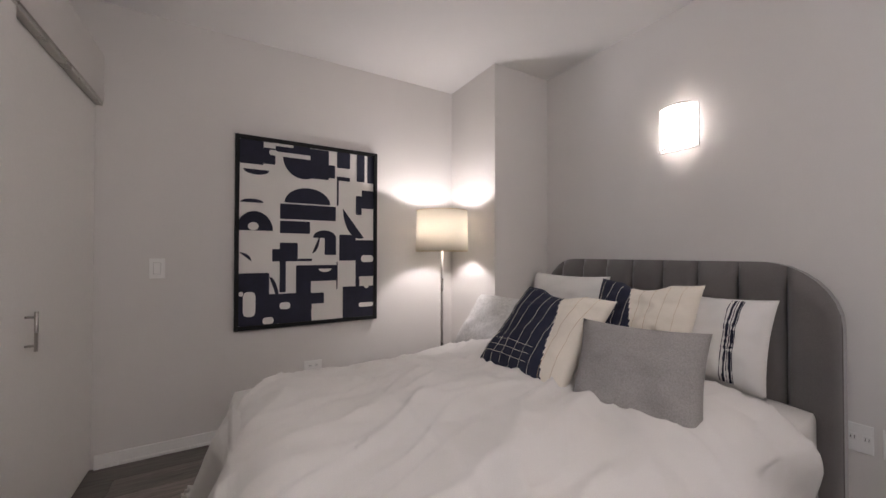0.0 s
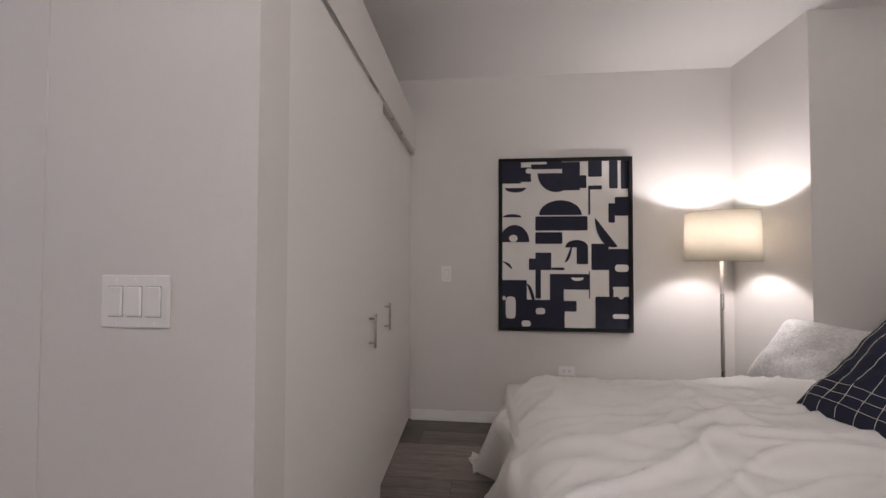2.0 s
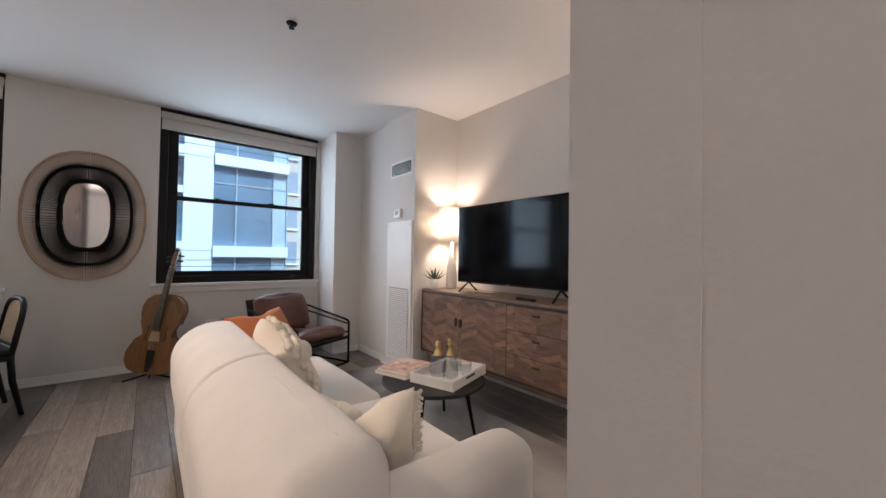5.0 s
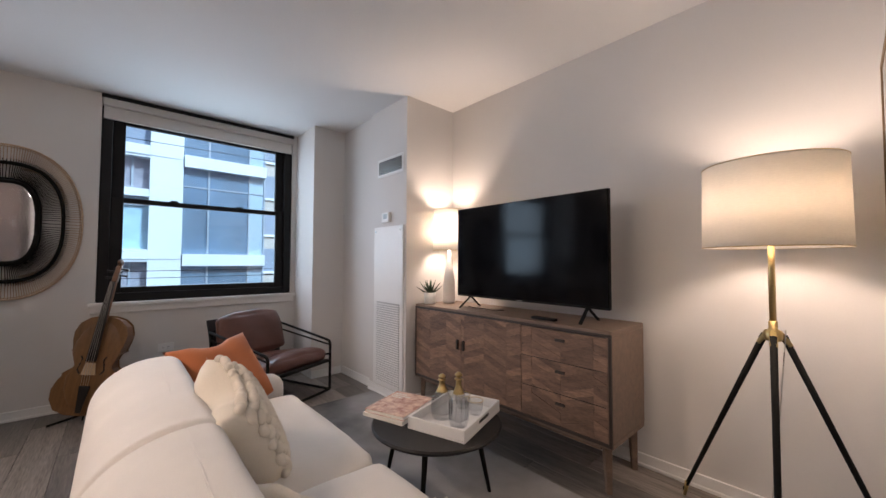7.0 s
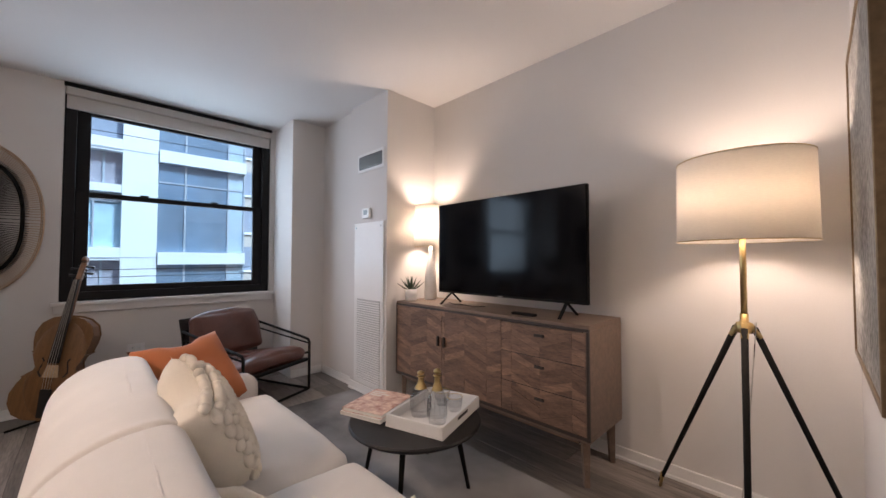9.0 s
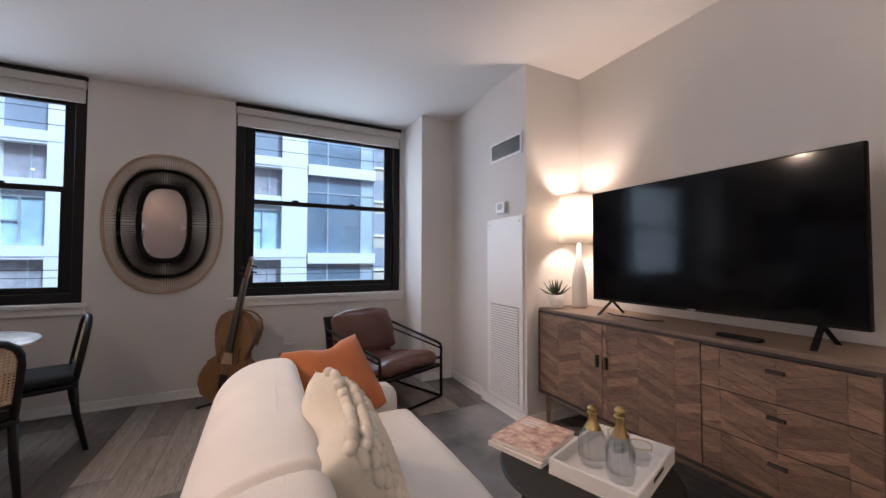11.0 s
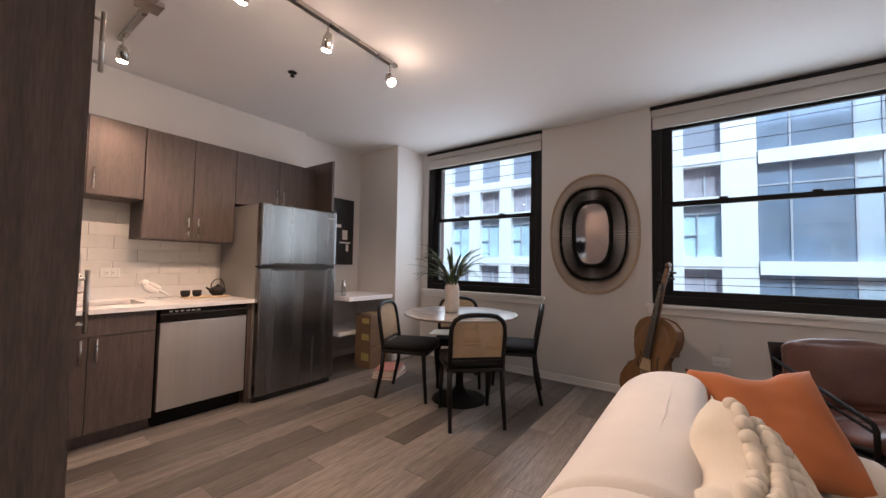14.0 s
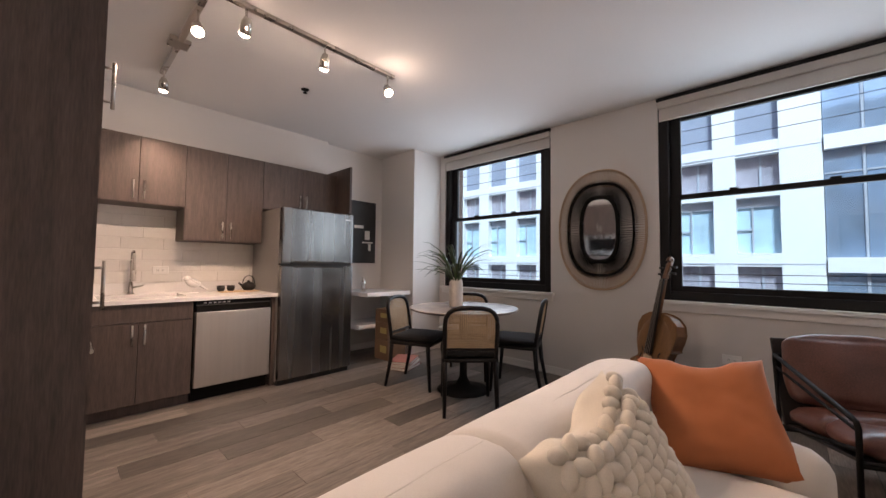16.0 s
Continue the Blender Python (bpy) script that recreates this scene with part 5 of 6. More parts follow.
def dining_chair():
    c = thing("dining_chair", (0, 0, 0), "black dining chair with woven cane back and black seat", "chair", "chairs round the table")
    for s in (-1, 1):
        part("rear_leg", tube([(s * 0.20, -0.24, 0), (s * 0.198, -0.19, 0.25), (s * 0.197, -0.175, 0.44)], [0.014, 0.019, 0.02], 8), BLACKWOOD, c, smooth=True)
        part("front_leg", tube([(s * 0.20, 0.22, 0), (s * 0.195, 0.2, 0.25), (s * 0.19, 0.19, 0.43)], [0.014, 0.018, 0.02], 8), BLACKWOOD, c, smooth=True)
    part("seat_frame", cushion_box(-0.22, 0.22, -0.20, 0.23, 0.395, 0.435, 0.018, 8), BLACKWOOD, c, smooth=True)
    part("seat", cushion_box(-0.215, 0.215, -0.19, 0.235, 0.43, 0.485, 0.024, 10, 0.01), material("black_velvet_seat", (0.008, 0.008, 0.009), 0.95) if "black_velvet_seat" not in bpy.data.materials else bpy.data.materials["black_velvet_seat"], c, smooth=True)
    pts = [(-0.197, -0.178, 0.42), (-0.2, -0.2, 0.56), (-0.2, -0.222, 0.69), (-0.194, -0.23, 0.74), (-0.174, -0.237, 0.78), (-0.138, -0.242, 0.806), (-0.08, -0.246, 0.819), (0, -0.25, 0.822), (0.08, -0.246, 0.819), (0.138, -0.242, 0.806), (0.174, -0.237, 0.78), (0.194, -0.23, 0.74), (0.2, -0.222, 0.69), (0.2, -0.2, 0.56), (0.197, -0.178, 0.42)]
    back = part("back_frame", tube(pts, 0.018, 8), BLACKWOOD, c, smooth=True)
    part("lower_rail", rod((-0.2, -0.193, 0.50), (0.2, -0.193, 0.50), 0.011, n=8), BLACKWOOD, back)
    bm = bmesh.new()
    def back_y(z):
        return -0.193 - 0.05 * (z - 0.5) / 0.3
    for i in range(25):
        x = -0.186 + 0.372 * i / 24
        zt = 0.808 - 0.068 * (max(0, abs(x) - 0.09) / 0.096) ** 2
        bar((x, back_y(0.51), 0.51), (x, back_y(zt), zt), 0.009, 0.0016, 0.0, bm)
    for j in range(20):
        z = 0.515 + 0.29 * j / 19
        w = 0.188 if z < 0.74 else 0.188 - 0.09 * ((z - 0.74) / 0.068) ** 2
        bar((-w, back_y(z) - 0.001, z), (w, back_y(z) - 0.001, z), 0.0016, 0.0085, 0.0, bm)
    tagged(part("cane_panel", bm, CANE, c, "woven natural cane"), kind="stuff")
    return c


def chair_pose(bx, by, more=0):
    """A chair whose back stands over (bx, by) and which faces the table."""
    fx, fy = -4.65 - bx, -0.77 - by
    n = math.hypot(fx, fy)
    turn = math.degrees(math.atan2(-fx, fy))
    return pose(bx + fx / n * 0.22, by + fy / n * 0.22, 0, 0, 0, turn + more)


chair = dining_chair()
chair.matrix_world = chair_pose(-4.215, -0.33)
for bx, by, more in ((-4.40, -1.41, 0), (-5.22, -0.29, -28), (-5.22, -1.17, 0)):
    copy_thing(chair, chair_pose(bx, by, more))

book((-4.92, -1.16, 0.489), 0.27, 0.22, 0.012, PAPER, "white magazine lying on a chair seat", 25)

vase = thing("vase", (-4.63, -0.85, 0.756), "tall speckled white stoneware vase with long green leaves", "vase")
part("body", lathe([(0, 0), (0.055, 0), (0.063, 0.01), (0.066, 0.12), (0.064, 0.22), (0.05, 0.262), (0.046, 0.27), (0.042, 0.262), (0.055, 0.2), (0, 0.02)], 32), VASE, vase, smooth=True)
rnd = random.Random(11)
for k in range(46):
    a = rnd.uniform(0, 2 * math.pi)
    reach, high = rnd.uniform(0.2, 0.46), rnd.uniform(0.14, 0.42)
    droop = rnd.uniform(0.0, 0.12) * reach / 0.3
    c, s_ = math.cos(a), math.sin(a)
    pts = [(0.02 * c, 0.02 * s_, 0.2)]
    for q in (0.3, 0.55, 0.8, 1.0):
        pts.append((0.02 * c + reach * c * q ** 1.3, 0.02 * s_ + reach * s_ * q ** 1.3, 0.24 + high * math.sin(q * 1.45) - droop * q ** 3))
    part("leaf", tube(pts, [0.005, 0.011, 0.0125, 0.008, 0.001], 5, flat=0.25), LEAF, vase, smooth=True)

# Shelf niche beside the refrigerator
shelf = thing("wall_shelf", (-4.72, YS, 0.76), "white floating desk shelf beside the refrigerator", "shelf")
part("slab", box(-0.47, 0.2, 0.001, 0.66, 0, 0.05, 0.003, 1), COUNTER, shelf)
low = thing("wall_shelf", (-4.72, YS, 0.36), "white lower niche shelf with small things", "shelf")
part("slab", box(-0.47, 0.2, 0.001, 0.5, 0, 0.05, 0.003, 1), COUNTER, low)
for k, (z, w, h) in enumerate(((0.0, 0.26, 0.24), (0.242, 0.25, 0.2), (0.444, 0.25, 0.16))):
    b = thing("cardboard_box", (-4.9, -2.16, z), "brown cardboard box with yellow label in a stack", "box", "stacked boxes under the shelf")
    part("carton", box(-0.14, 0.14, -w / 2, w / 2, 0, h - 0.002, 0.003, 1), CARD, b)
    part("label", box(0.1402, 0.1415, -0.02, 0.1, h * 0.35, h * 0.7), YELLOW, b, "yellow label")
    part("tape", box(-0.02, 0.02, -w / 2, w / 2, h - 0.002, h - 0.001), YELLOW, b)
for k in range(3):
    g = book((-4.75, -1.72, 0.0 + k * 0.032), 0.34, 0.25, 0.03, (REDPRINT, PAPER, REDPRINT)[k], "red and white printed box lying on the floor", 20 + 6 * k)
dk = thing("steel_bottle", (-4.62, -2.35, 0.81), "small steel bottle on the white shelf", "bottle")
part("body", lathe([(0, 0), (0.028, 0), (0.028, 0.12), (0.018, 0.14), (0.018, 0.17), (0, 0.17)]), CHROME, dk, smooth=True)
art = thing("framed_picture", (-4.78, YS, 1.58), "dark abstract unframed canvas on the niche wall", "picture")
part("canvas", box(-0.30, 0.30, 0.001, 0.03, -0.42, 0.42, 0.003, 1), ARTDARK, art)
for a, b, p, q in ((-0.2, -0.12, -0.1, 0.02), (-0.25, -0.08, -0.15, -0.13), (-0.1, 0.05, 0.05, 0.09), (-0.22, -0.18, -0.25, -0.16)):
    part("pale_stroke", box(a, b, 0.0302, 0.0315, p, q), ARTWHITE, art)

# Worktop things
bm = bmesh.new()
for cx, cz, rx, ry, rz, tilt in ((0, 0.075, 0.05, 0.03, 0.033, 25), (-0.035, 0.107, 0.024, 0.021, 0.021, 0), (0.058, 0.045, 0.05, 0.013, 0.009, 35), (0.012, 0.085, 0.045, 0.034, 0.018, 30)):
    ball = bmesh.new()
    bmesh.ops.create_uvsphere(ball, u_segments=16, v_segments=10, radius=1)
    join(bm, ball, pose(cx, 0, cz, 0, tilt, 0) @ Matrix.Diagonal((rx, ry, rz, 1)))
rod((-0.052, 0, 0.106), (-0.074, 0, 0.1), 0.006, 0.001, 8, bm)
for ly in (-0.01, 0.01):
    rod((0, ly, 0.0), (0, ly, 0.055), 0.002, n=6, bm=bm)
box(-0.025, 0.035, -0.02, 0.02, 0, 0.005, 0.001, 1, bm)
bm.transform(Matrix.Diagonal((1.25, 1.25, 1.25, 1)))
solid("bird_figurine", bm, PLASTIC, "small white and grey bird figurine on the worktop", "figurine", smooth=True, at=(-2.9, UB + 0.22, CT), turn=180)
board = solid("wooden_board", box(-0.17, 0.17, -0.07, 0.07, 0, 0.012, 0.004, 2), CANE, "pale wooden serving board on the worktop", "board", at=(-3.27, UB + 0.28, CT))
pot = thing("teapot", (-3.36, UB + 0.28, CT + 0.012), "black cast-iron teapot on a wooden board", "teapot")
part("body", lathe([(0, 0), (0.04, 0), (0.065, 0.03), (0.06, 0.06), (0.03, 0.08), (0.012, 0.085), (0.012, 0.095), (0, 0.1)], 24), IRON, pot, smooth=True)
part("handle", tube([(0.055 * math.cos(a), 0, 0.07 + 0.075 * math.sin(a)) for a in np.linspace(0, math.pi, 12)], 0.004, 6), IRON, pot, smooth=True)
part("spout", rod((0.05, 0, 0.04), (0.09, 0, 0.075), 0.014, 0.008), IRON, pot)
for k in range(2):
    cup = thing("tea_cup", (-3.2 + k * 0.085, UB + 0.28, CT + 0.012), "small black cast-iron tea cup", "cup", "tea cups on the board")
    part("bowl", lathe([(0, 0), (0.024, 0), (0.034, 0.02), (0.035, 0.052), (0.031, 0.052), (0.029, 0.02), (0, 0.008)], 20), IRON, cup, smooth=True)


# ---- ceiling fittings ----
def track(name, a, b):
    t = thing(name, (a[0], a[1], H1), "brown-grey ceiling track with adjustable spot lamps", "track light")
    d = Vector((b[0] - a[0], b[1] - a[1], 0))
    part("rail", bar((0, 0, -0.014), d + Vector((0, 0, -0.014)), 0.036, 0.026, 0.002), CHROME, t)
    return t


rails = (track("track_light", (-2.45, -0.85), (-3.84, -0.85)), track("track_light", (-2.55, -2.16), (-2.55, -0.95)))
part("feed_box", box(-0.06, 0.06, 0.52, 0.64, -0.03, -0.001, 0.004, 1), CHROME, rails[1])
for i, (lx, ly, tx, ty) in enumerate(TRACK_LAMPS):
    rail = rails[0] if i < 3 else rails[1]
    o = Vector(((-2.45, -0.85, H1), (-2.55, -2.16, H1))[0 if i < 3 else 1])
    h = Vector((lx, ly, 2.53)) - o
    d = Vector((tx - lx, ty - ly, -1.6)).normalized()
    hd = part("spot_head", lathe([(0, -0.05), (0.018, -0.05), (0.03, -0.02), (0.034, 0.045), (0.032, 0.045), (0.026, 0.0), (0, -0.01)], 18), CHROME, rail, "satin nickel spot head", smooth=True)
    hd.matrix_basis = Matrix.Translation(h) @ d.to_track_quat("Z", "Y").to_matrix().to_4x4()
    part("lamp_face", lathe([(0, 0.03), (0.028, 0.03), (0.03, 0.045), (0.022, 0.058), (0, 0.063)], 16), BULB, hd, "lit lamp")
    part("stem", rod(h + Vector((0, 0, 0.0)), (h.x, h.y, -0.027), 0.007, n=8), CHROME, rail)
for sx, sy in ((-3.46, -1.6), (-3.42, 1.22)):
    sp = thing("sprinkler", (sx, sy, H1), "small recessed ceiling sprinkler head", "sprinkler", "ceiling sprinklers")
    part("rose", lathe([(0, -0.008), (0.03, -0.006), (0.034, 0), (0, 0)], 20), BLACKMETAL, sp, smooth=True)
    part("head", lathe([(0, -0.035), (0.018, -0.033), (0.018, -0.03), (0.006, -0.028), (0.006, -0.006), (0, -0.006)], 12), BLACKMETAL, sp)

# Rim made up to go round the added fill lamp, out of view.
hl = thing("ceiling_light", (0.5, -0.6, H2), "rim of an added, unseen ceiling lamp that fills the bedroom", "ceiling light")
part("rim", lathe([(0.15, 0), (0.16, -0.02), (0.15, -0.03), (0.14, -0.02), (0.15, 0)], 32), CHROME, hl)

pic2 = thing("framed_picture", (-1.32, 2.44, 1.41), "smoky grey abstract canvas in a thin bronze frame", "picture", turn=-90)
part("canvas", box(-0.38, 0.38, -0.025, -0.002, -0.53, 0.53), material("smoky_canvas", (0.34, 0.33, 0.31), 0.7, vary=0.4, scale=3, fine=40, second=(0.035, 0.033, 0.03)), pic2)
for a, b, p, q in ((-0.40, -0.381, -0.55, 0.55), (0.381, 0.40, -0.55, 0.55), (-0.381, 0.381, -0.55, -0.531), (-0.381, 0.381, 0.531, 0.55)):
    part("frame", box(a, b, -0.03, -0.002, p, q, 0.002, 1), BRONZE, pic2, "thin bronze frame")


# ---- bedroom ----
WAFFLE = material("textured_white_cotton", (0.66, 0.65, 0.64), 0.9, vary=0.12, scale=60, fine=160, bump=0.5)
bed = thing("bed", (2.36, 1.385, 0), "queen bed with grey velvet channel-tufted headboard", "bed")
def head_outline(inset):
    r, hw, top = 0.27, 0.80 - inset, 1.165 - inset
    pts = [(-hw, 0.02), (hw, 0.02)]
    for a in np.linspace(0, math.pi / 2, 9):
        pts.append((hw - r + r * math.cos(a), top - r + r * math.sin(a)))
    for a in np.linspace(math.pi / 2, math.pi, 9):
        pts.append((-hw + r + r * math.cos(a), top - r + r * math.sin(a)))
    return pts
hb = part("headboard", prism(head_outline(0), 0.0, 0.05), VELVET, bed, "grey velvet headboard")
hb.matrix_basis = pose(0.0, 0, 0, 0, 0, -90)
edges = [-0.80, -0.63, -0.45, -0.27, -0.09, 0.09, 0.27, 0.45, 0.63, 0.80]
def top_at(x):
    e = abs(x) - 0.53
    return 1.165 if e <= 0 else 1.165 - 0.27 + math.sqrt(max(0.0, 0.27 ** 2 - e * e))
for a, b in zip(edges, edges[1:]):
    bm = bmesh.new()
    nx, nz = 10, 22
    grid = {}
    for i in range(nx + 1):
        u = i / nx
        x = a + (b - a) * u
        x = max(-0.797, min(0.797, x))
        for j in range(nz + 1):
            v = j / nz
            z = 0.02 + (top_at(x) - 0.02) * v
            fat = (1 - (2 * u - 1) ** 4) ** 0.5 * (1 - max(0, (v - 0.93) / 0.07) ** 2) ** 0.5
            grid[i, j] = bm.verts.new((x, -0.002 - 0.05 * fat, z))
    for i in range(nx):
        for j in range(nz):
            bm.faces.new((grid[i, j], grid[i + 1, j], grid[i + 1, j + 1], grid[i, j + 1]))
    ob = part("channel", bm, VELVET, hb, smooth=True)
part("bed_base", cushion_box(-2.17, -0.07, -0.75, 0.75, 0.1, 0.34, 0.03, 6), VELVET, bed, smooth=True)
for lx in (-2.1, -0.15):
    for ly in (-0.68, 0.68):
        part("leg", bar((lx, ly, 0), (lx, ly, 0.11), 0.05, 0.05), BLACKWOOD, bed)
part("mattress", cushion_box(-2.16, -0.06, -0.755, 0.755, 0.34, 0.57, 0.06, 10), LINEN, bed, "white mattress under a fitted sheet", smooth=True)


def duvet():
    bm = bmesh.new()
    lx, ly, r, top = 2.12, 1.56, 0.21, 0.605
    na, nb = 190, 200
    over_foot, over_side = 0.44, 0.36
    def lay(s, half):
        """Arc length s from the middle to a place across and a drop."""
        sign = 1 if s >= 0 else -1
        s = abs(s)
        flat = half - r
        if s <= flat:
            return sign * s, 0.0
        arc = (s - flat) / r
        if arc < math.pi / 2:
            return sign * (flat + r * math.sin(arc)), r * (1 - math.cos(arc))
        rest = s - flat - r * math.pi / 2
        return sign * (half + rest * 0.16), r + rest * 0.98
    grid = {}
    for i in range(na + 1):
        s = -(lx + over_foot) + (lx + over_foot - 0.35) * i / na
        x, dx = lay(s + lx / 2, lx / 2)
        x -= lx / 2
        for j in range(nb + 1):
            t = -(ly / 2 + over_side) + (ly + 2 * over_side) * j / nb
            y, dy = lay(t, ly / 2)
            p = Vector((s, t, 0))
            q = Vector((s * 0.9 + t * 0.5, t * 4.2 - s * 1.9, 1.7))
            bend = noise.noise(Vector((s * 1.3, t * 1.3, 7.0))) * 0.6
            ridge = 1 - abs(noise.noise(Vector((q.x + bend, q.y + bend * 2, 1.7)))) * 2
            fine = 1 - abs(noise.noise(Vector((q.x * 2.2, q.y * 2.1 + bend * 3, 5.3)))) * 2
            fold = 0.022 * max(0, ridge) ** 3 + 0.012 * max(0, fine) ** 4 - 0.018
            for turn_s, turn_t, lift in ((1.0, 2.6, 0.018), (-1.7, 3.1, 0.013), (0.4, 5.5, 0.009)):
                w = noise.noise(Vector((s * 0.8 + t * 0.45 + lift * 190, t * turn_t - s * turn_s + bend, lift * 570)))
                fold += lift * max(0.0, 1 - abs(w) * 9)
            fold *= 1 - 0.55 * min(1, (dx + dy) / 0.2)
            fold += noise.noise(Vector((s * 2.2, t * 2.2, 3.0))) * 0.022 + noise.noise(p * 11) * 0.003
            puff = 0.016 * abs(math.sin(math.pi * (t / 0.39 + 0.5))) ** 0.5 * abs(math.sin(math.pi * (s / 0.52))) ** 0.3
            foot = 0.06 * max(0.0, min(1.0, (-s - 1.0) / 1.1)) ** 2
            crown = 0.07 * (1 - (t / (ly / 2 + over_side)) ** 2)
            z = top - max(dx, 0) - dy * (1 - 0.35 * min(1, dx / 0.35)) + fold + puff + crown - foot
            wave = (dx + dy) * 0.14 * math.sin(t * 13 + s * 11)
            grid[i, j] = bm.verts.new((x + (wave if dx > 0.1 else 0) * -1, y + (wave if dy > 0.1 else 0), max(0.09, z)))
    for i in range(na):
        for j in range(nb):
            bm.faces.new((grid[i, j], grid[i + 1, j], grid[i + 1, j + 1], grid[i, j + 1]))
    ob = solid("duvet", bm, LINEN, "rumpled white quilted duvet spread over the bed", "duvet", smooth=True, at=(2.28, 1.335, 0))
    mod = ob.modifiers.new("thickness", "SOLIDIFY")
    mod.thickness = 0.02
    return ob


duvet()


def bed_pillow(name, at, w, h, t, mat, label, turn=-90, lean=28, seed=1.0, **kw):
    c = thing(name, at, label, "pillow", turn=turn, tilt=(-lean, 0))
    part("cover", pillow(w, h, t, seed=seed, **kw), mat, c, smooth=True)
    return c


bed_pillow("euro_pillow", (2.15, 1.87, 0.62), 0.64, 0.45, 0.17, LINEN, "white textured pillow against the headboard", -90, 12, 2.2)
bed_pillow("bed_pillow", (1.54, 1.94, 0.59), 0.52, 0.42, 0.18, WAFFLE, "pale textured pillow leaning on the bed", -80, 40, 4.4)


def two_tone(name, at, size, turn, lean, label, seed, roll, edge):
    c = thing(name, at, label, "cushion", turn=turn, tilt=(-lean, roll))
    split = lambda u, v, side: u < edge - 0.25 * v
    part("navy_panel", pillow(size, size, 0.16, n=64, seed=seed, keep=split, dent=0.08, chop=0.03), NAVY, c, "navy cloth with thin white lines", smooth=True)
    part("cream_panel", pillow(size, size, 0.16, n=64, seed=seed, keep=lambda u, v, s: not split(u, v, s), dent=0.08, chop=0.03), CREAM, c, "cream cloth with thin tan lines", smooth=True)
    for k in range(8):
        u = -0.82 + k * 0.23
        pts = []
        for i in range(20):
            v = -0.93 + 1.86 * i / 19
            fat = (max(0, 1 - u ** 4) * max(0, 1 - v ** 4)) ** 0.55
            drop = 0.03 * max(0, 1 - (u / 0.5) ** 2) * max(0, v) ** 2
            wr = noise.noise(Vector((u * 2.6 + seed, v * 2.6, -3 + seed))) * 0.008 * 2.4 + noise.noise(Vector((u * 7 + seed, v * 7, -5))) * 0.008
            pts.append((size / 2 * u * (1 - 0.08 * (1 - v * v)), -(0.08 * fat + wr * fat) - 0.0012, size / 2 * v * (1 - 0.08 * (1 - u * u)) + size / 2 - drop))
        part("woven_line", tube(pts, 0.0009, 4), CREAM if u < edge else CANE, c)
    for v in (-0.75, -0.6, -0.45):
        pts = []
        for i in range(14):
            u = -0.92 + 1.18 * i / 13
            fat = (max(0, 1 - u ** 4) * max(0, 1 - v ** 4)) ** 0.55
            wr = noise.noise(Vector((u * 2.6 + seed, v * 2.6, -3 + seed))) * 0.008 * 2.4 + noise.noise(Vector((u * 7 + seed, v * 7, -5))) * 0.008
            pts.append((size / 2 * u * (1 - 0.08 * (1 - v * v)), -(0.08 * fat + wr * fat) - 0.0012, size / 2 * v * (1 - 0.08 * (1 - u * u)) + size / 2))
        part("woven_line", tube(pts, 0.0009, 4), CREAM, c)
    return c


two_tone("striped_cushion", (1.32, 1.41, 0.62), 0.53, -88, 44, "navy and cream striped cushion on the bed", 3.3, 3, 0.4)
two_tone("striped_cushion", (1.74, 1.14, 0.62), 0.49, -90, 24, "navy and cream striped cushion behind a grey one", 6.1, 0, 0.05)
sh = bed_pillow("sham_pillow", (2.06, 0.96, 0.61), 0.45, 0.42, 0.17, LINEN, "white pillow with woven navy border stripe", -90, 20, 8.5)
for k, (u, wd) in enumerate(((0.42, 0.012), (0.47, 0.004), (0.52, 0.012), (0.56, 0.004), (0.36, 0.004))):
    pts = []
    for i in range(16):
        v = -0.9 + 1.8 * i / 15
        fat = (max(0, 1 - u ** 4) * max(0, 1 - v ** 4)) ** 0.55
        wr = noise.noise(Vector((u * 2.6 + 8.5, v * 2.6, -3 + 8.5))) * 0.008 * 2.4 + noise.noise(Vector((u * 7 + 8.5, v * 7, -5))) * 0.008
        pts.append((0.225 * u * (1 - 0.07 * (1 - v * v)), -(0.085 * fat + wr * fat) - 0.001, 0.21 * v * (1 - 0.07 * (1 - u * u)) + 0.21))
    part("navy_stripe", tube(pts, wd / 2, 6, flat=0.25), NAVY, sh, "navy woven stripe")
scatter("grey_cushion", pose(1.41, 0.91, 0.578, -28, 0, -73), 0.45, 0.39, 0.15, GREYKNIT, "grey woven lumbar cushion at the front", 9.0, piping=GREYKNIT)

bl = thing("floor_lamp", (1.60, 2.53, 0), "slim nickel floor lamp with grey drum shade", "lamp")
part("base", lathe([(0, 0), (0.13, 0), (0.13, 0.014), (0.02, 0.022), (0, 0.022)], 32), CHROME, bl, smooth=True)
part("stem", rod((0, 0, 0.02), (0, 0, 1.53), 0.011), CHROME, bl, smooth=True)
drum_shade(bl, 0.2, 0.193, 1.22, 1.525, SHADE_GREY)
part("finial", lathe([(0, 1.525), (0.008, 1.53), (0.01, 1.545), (0, 1.555)], 12), CHROME, bl)

sc = thing("wall_sconce", (XE, 1.235, 1.92), "lit half-round fabric wall sconce with metal bands", "sconce", turn=90)
pts = [(0.098 * math.cos(a), 0.008 + 0.085 * math.sin(a)) for a in np.linspace(0, math.pi, 15)]
bm = bmesh.new()
lo, hi = [bm.verts.new((x, y, -0.12)) for x, y in pts], [bm.verts.new((x, y, 0.12)) for x, y in pts]
for i in range(14):
    bm.faces.new((lo[i], lo[i + 1], hi[i + 1], hi[i]))
bm.faces.new(lo)
bm.faces.new(hi)
part("shade", bm, shade_cloth("sconce_cloth", (0.94, 0.91, 0.87), 0.7), sc, "glowing white shade", smooth=True)
